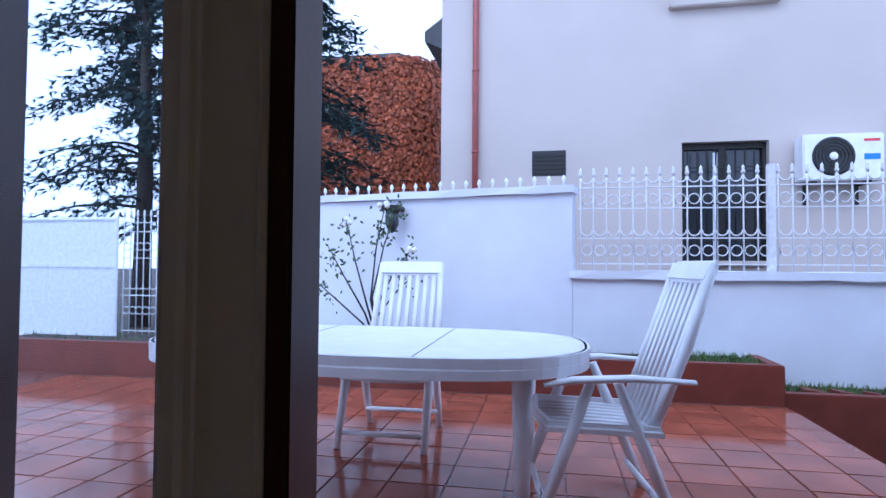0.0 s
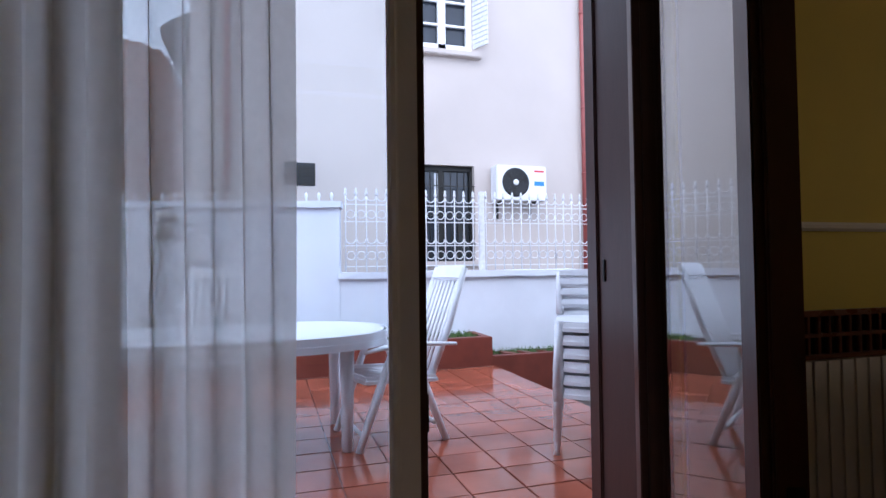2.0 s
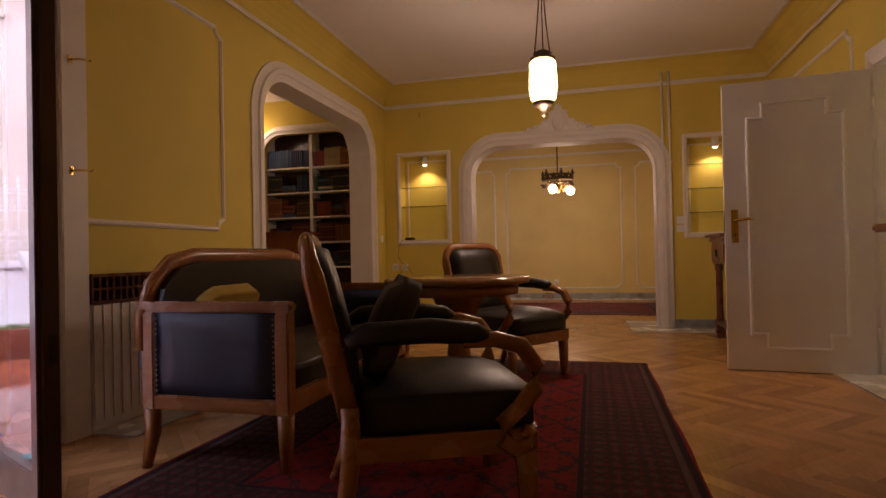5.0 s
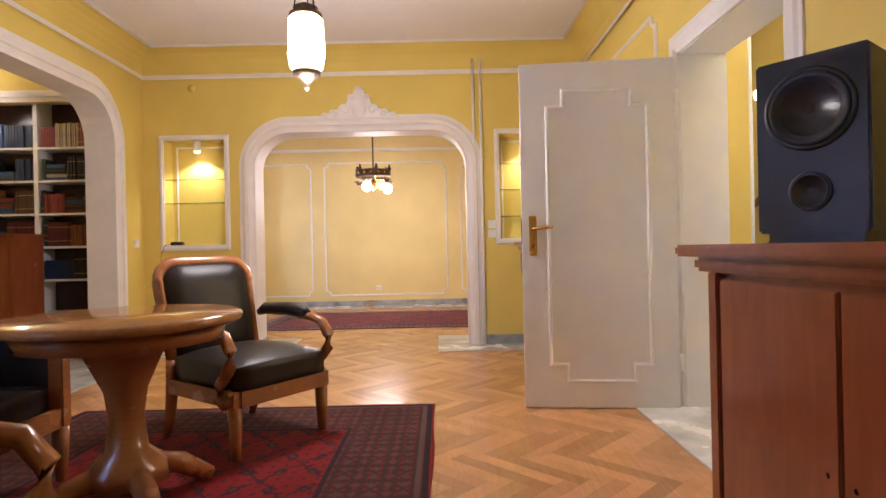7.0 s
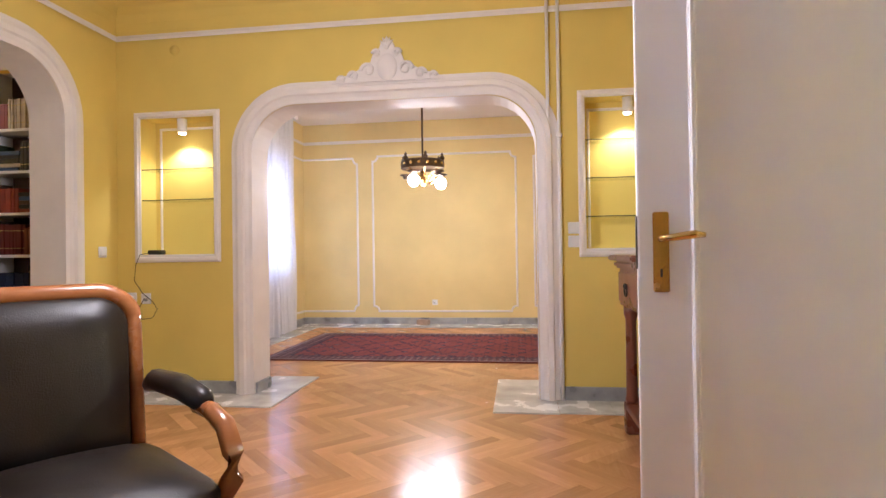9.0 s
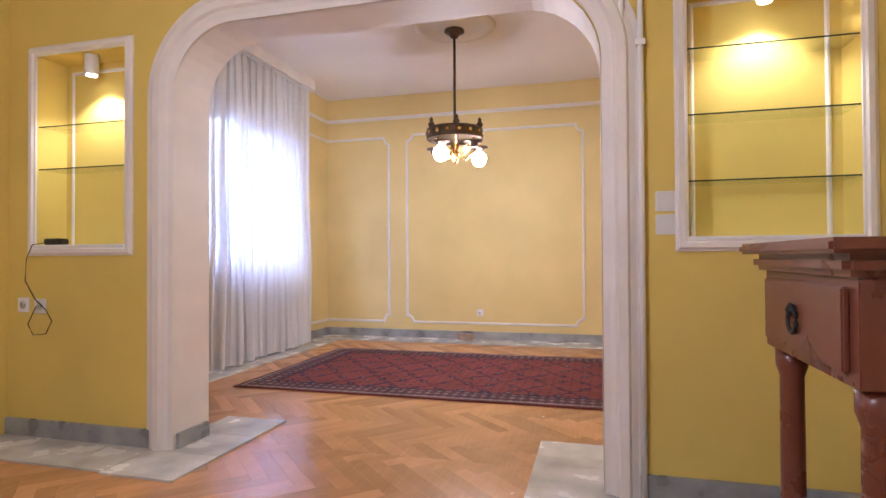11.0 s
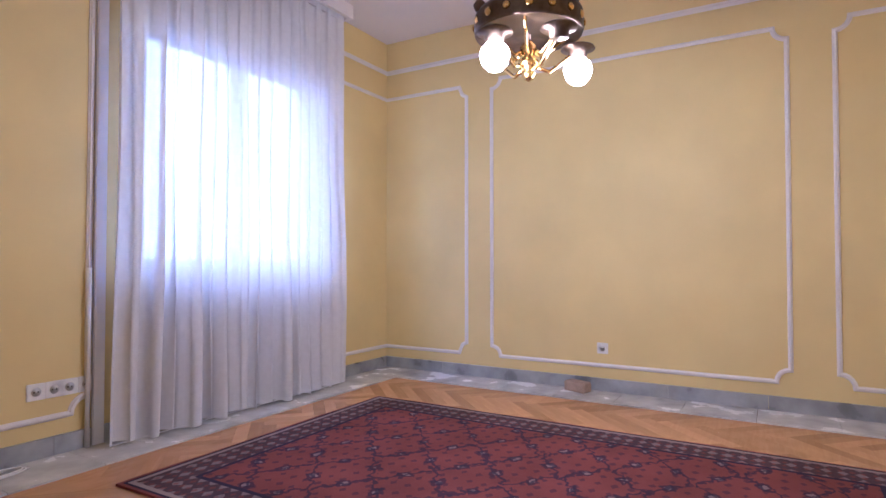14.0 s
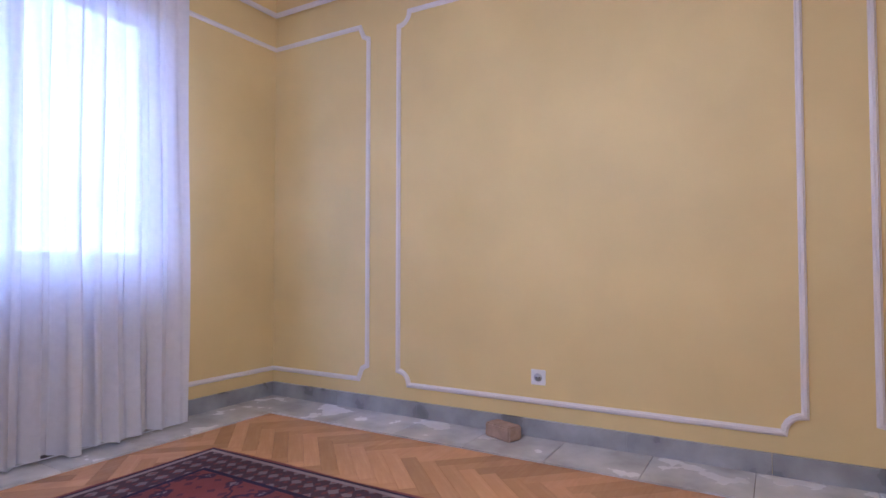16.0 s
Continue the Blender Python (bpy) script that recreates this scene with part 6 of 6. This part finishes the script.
for pts in tips[:5]:
    bm = bmesh.new()
    for k in range(3):
        bmesh.ops.create_icosphere(bm, subdivisions=1, radius=0.03, matrix=Matrix.Translation(Vector(pts[3]) + Vector((rr_.uniform(-0.05, 0.05), -0.04, rr_.uniform(-0.05, 0.03)))))
    part("bloom", bm, PETAL, rose)
wl = thing("wall_light", pose(-1.75, YW + 0.25, 1.5), "dark bulkhead lamp with wire cage on the wall", "wall light")
part("cap", boxes((-0.1, 0.1, -0.12, 0.15, 0.05, 0.1), bevel=0.01), DARKMETAL, wl)
part("glass", lathe([(0.07, 0.05), (0.075, -0.1), (0.04, -0.18), (0, -0.2)], 14, Matrix.Translation((0, -0.03, 0))), DARKGLASS, wl)

# ---- terrace furniture ----
TT = thing("terrace_table", pose(-1.02, 2.70, TZ), "white plastic oval extending garden table, wet", "table")
ov = []
for i in range(48):
    t = 2 * math.pi * i / 48
    c, s = math.cos(t), math.sin(t)
    ov.append((1.13 * math.copysign(abs(c) ** 0.62, c), 0.60 * math.copysign(abs(s) ** 0.8, s)))
part("tabletop", slab(ov, "z", 0.685, 0.73), PLASTIC, TT)
part("rim", moulding([(x * 0.985, y * 0.98, 0.64) for x, y in ov], (0, 0, 1), 0.03, 0.09, closed=True), PLASTIC, TT)
for x in (-0.37, 0.37):
    part("leaf_joint", boxes((x - 0.002, x + 0.002, -0.55, 0.55, 0.7302, 0.7312)), DARKMETAL, TT)
for sx, sy in ((-0.78, -0.34), (-0.78, 0.34), (0.82, -0.34), (0.82, 0.34)):
    part("leg", tube([(sx, sy, 0.0), (sx, sy, 0.66)], [0.034, 0.048], 10), PLASTIC, TT)


def recliner(at, label):
    """A folding plastic garden chair: slatted back and seat, curved arms, crossed legs. Front towards +x."""
    c = thing("garden_chair", at, label, "garden chair", "white garden chairs")
    b0, b1 = Vector((-0.2, 0, 0.40)), Vector((-0.47, 0, 1.13))
    for s in (-1, 1):
        part("back_stile", tube([b0 + Vector((0, s * 0.23, 0)), b0.lerp(b1, 0.5) + Vector((-0.01, s * 0.235, 0)), b1 + Vector((0, s * 0.22, 0))], [0.022, 0.024, 0.022], 6), PLASTIC, c)
        part("arm", tube([(-0.36, s * 0.29, 0.63), (-0.1, s * 0.30, 0.645), (0.15, s * 0.30, 0.635), (0.27, s * 0.29, 0.61)], [0.022, 0.034, 0.034, 0.022], 8, flat=0.5), PLASTIC, c)
        part("front_leg", tube([(0.07, s * 0.27, 0.62), (0.17, s * 0.27, 0.35), (0.30, s * 0.27, 0.0)], [0.022, 0.03, 0.022], 6), PLASTIC, c)
        part("rear_leg", tube([(-0.05, s * 0.25, 0.62), (-0.16, s * 0.25, 0.35), (-0.30, s * 0.25, 0.0)], [0.022, 0.03, 0.022], 6), PLASTIC, c)
    part("top_rail", boxes((-0.02, 0.02, -0.24, 0.24, -0.05, 0.06), bevel=0.015), PLASTIC, c, at=Matrix.Translation(b0.lerp(b1, 0.94)) @ Matrix.Rotation(radians(-24), 4, "Y"))
    for i in range(7):
        y = -0.18 + i * 0.06
        part("back_slat", tube([b0.lerp(b1, 0.02) + Vector((0, y, 0)), b0.lerp(b1, 0.9) + Vector((0, y, 0))], 0.019, 6, flat=0.45), PLASTIC, c)
    part("seat_frame", moulding([(-0.22, -0.25, 0.39), (-0.22, 0.25, 0.39), (0.24, 0.25, 0.41), (0.27, 0.0, 0.405), (0.24, -0.25, 0.41)], (0, 0, 1), 0.04, 0.045, closed=True), PLASTIC, c)
    for i in range(7):
        y = -0.19 + i * 0.063
        part("seat_slat", tube([(-0.2, y, 0.41), (0.02, y, 0.425), (0.25, y, 0.43)], 0.022, 6, flat=0.4), PLASTIC, c)
    part("front_stretcher", tube([(0.26, -0.27, 0.09), (0.26, 0.27, 0.09)], 0.016, 6), PLASTIC, c)
    part("rear_stretcher", tube([(-0.22, -0.25, 0.12), (-0.22, 0.25, 0.12)], 0.016, 6), PLASTIC, c)
    return c


recliner(pose(0.12, 2.60, TZ, 0, 0, 188), "white plastic folding garden chair with reclined slatted back")
recliner(pose(-1.08, 3.42, TZ, 0, 0, -90), "white plastic folding garden chair tucked behind the table")
first = None
for i in range(6):
    m = pose(1.36, 1.98, TZ + i * 0.08, 0, 0, -118)
    if first:
        copy_thing(first, SITE @ m)
        continue
    first = thing("stacking_chair", m, "white plastic stacking chair in a stack of six", "garden chair", "stack of chairs")
    sb = slab([(-0.24, -0.25), (0.16, -0.27), (0.25, -0.22), (0.285, -0.1), (0.29, 0.1), (0.25, 0.22), (0.16, 0.27), (-0.24, 0.25)], "z", 0.375, 0.395)
    part("seat", sb, PLASTIC, first)
    part("seat_rim", moulding([(-0.24, -0.25, 0.335), (0.16, -0.27, 0.335), (0.25, -0.22, 0.335), (0.285, -0.1, 0.335), (0.29, 0.1, 0.335), (0.25, 0.22, 0.335), (0.16, 0.27, 0.335), (-0.24, 0.25, 0.335)], (0, 0, 1), 0.028, 0.052, closed=True), PLASTIC, first)
    for s in (-1, 1):
        part("front_leg", tube([(0.23, s * 0.25, 0.4), (0.27, s * 0.28, 0.0)], [0.03, 0.02], 6), PLASTIC, first)
        part("rear_leg", tube([(-0.23, s * 0.24, 0.4), (-0.30, s * 0.28, 0.0)], [0.03, 0.02], 6), PLASTIC, first)
        part("back_post", tube([(-0.23, s * 0.24, 0.4), (-0.30, s * 0.24, 0.69)], [0.028, 0.02], 6), PLASTIC, first)
    for z in (0.48, 0.55, 0.62, 0.68):
        part("back_slat", boxes((-0.015, 0.015, -0.24, 0.24, -0.022, 0.022), bevel=0.006), PLASTIC, first, at=pose(-0.23 - (z - 0.4) * 0.19, 0, z, 0, -11))
mt_ = thing("doormat", pose(0.23, 0.83, TZ + 0.002, 0, 0, -4), "teal rubber-backed doormat lying on the terrace tiles", "doormat")
part("mat_body", boxes((-0.31, 0.31, -0.12, 0.12, 0, 0.012), bevel=0.004), MAT_T, mt_)
part("edging", boxes((-0.32, 0.32, 0.12, 0.145, 0, 0.008), bevel=0.002), BLACK, mt_)

# ---- terrace tiles ----
tiles = thing("terrace_paving", pose(0, 0, 0), "wet red-brown square terrace tiles", "paving", kind="structure")
tile_me = finish("tile", boxes((-0.147, 0.147, -0.147, 0.147, -0.014, 0.0), bevel=0.003), TILE)
rtile = random.Random(2)
for i in range(22):
    for j in range(-3, 12):
        x, y = 1.65 - i * 0.3, 1.33 + j * 0.3
        if y > 4.86 or x < -4.9 or (j == -3 and not -1.05 < x < 0.45):
            continue
        ob = new("tile", tile_me)
        ob.parent, ob.matrix_basis = tiles, pose(x, y, TZ + rtile.uniform(-0.0015, 0.0015), rtile.uniform(-0.15, 0.15), rtile.uniform(-0.15, 0.15), 90 * rtile.randint(0, 3))

# ---- herringbone parquet ----
SITE = Matrix.Identity(4)



def herringbone(x0, x1, y0, y1, near, name):
    """Oak blocks laid zigzag; those near the walk are single parts."""
    w, k = 0.075, 6
    ln_ = w * k
    own = thing(name, pose(0, 0, 0), "honey-coloured oak herringbone parquet, polished and worn", "parquet", kind="structure")
    c45 = math.sqrt(0.5)
    single = {}
    rest = bmesh.new()
    made = 0
    g = 0.0007

    def lay(cx, cy, across):
        nonlocal made
        hx, hy = ((w - g) / 2, (ln_ - g) / 2) if across else ((ln_ - g) / 2, (w - g) / 2)
        px, py = (cx - cy) * c45 + (x0 + x1) / 2, (cx + cy) * c45 + (y0 + y1) / 2
        if not (x0 - 0.3 < px < x1 + 0.3 and y0 - 0.3 < py < y1 + 0.3):
            return
        inside = x0 + 0.2 < px < x1 - 0.2 and y0 + 0.2 < py < y1 - 0.2
        turn = 45 + (90 if across else 0)
        if inside and made < 300 and near[0] < px < near[1] and near[2] < py < near[3]:
            if "m" not in single:
                single["m"] = finish("plank", boxes((-(ln_ - g) / 2, (ln_ - g) / 2, -(w - g) / 2, (w - g) / 2, 0, 0.0025)), PARQUET)
            ob = new("plank", single["m"])
            ob.parent, ob.matrix_basis = own, pose(px, py, 0, 0, 0, turn)
            made += 1
            return
        m = pose(px, py, 0, 0, 0, turn)
        vs = []
        for z in (0, 0.0025):
            for a, b in ((-1, -1), (1, -1), (1, 1), (-1, 1)):
                v = m @ Vector((a * (ln_ - g) / 2, b * (w - g) / 2, z))
                vs.append(rest.verts.new(v))
        for f in ((4, 5, 6, 7), (0, 1, 5, 4), (1, 2, 6, 5), (2, 3, 7, 6), (3, 0, 4, 7)):
            rest.faces.new([vs[i] for i in f])

    n = int(8 / w)
    for i in range(-n, n):
        for j in range(-14, 14):
            sx, sy = i * w + j * ln_, i * w - j * ln_
            lay(sx + ln_ / 2, sy + w / 2, False)
            lay(sx + w / 2, sy + w + ln_ / 2, True)
    for co, no in (((x0, 0, 0), (-1, 0, 0)), ((x1, 0, 0), (1, 0, 0)), ((0, y0, 0), (0, -1, 0)), ((0, y1, 0), (0, 1, 0))):
        bmesh.ops.bisect_plane(rest, geom=rest.verts[:] + rest.edges[:] + rest.faces[:], plane_co=co, plane_no=no, clear_outer=True)
    tagged(part("outer_planks", rest, PARQUET, own), kind="stuff")


herringbone(W1, E2 - 0.02, S1 + 0.0, N1, (2.6, 4.9, -3.9, -1.9), "parquet_sitting_room")
herringbone(E2 - 0.019, FAR - 0.36, S2, N2 - 0.36, (5.3, 8.8, -2.8, -0.6), "parquet_back_room")
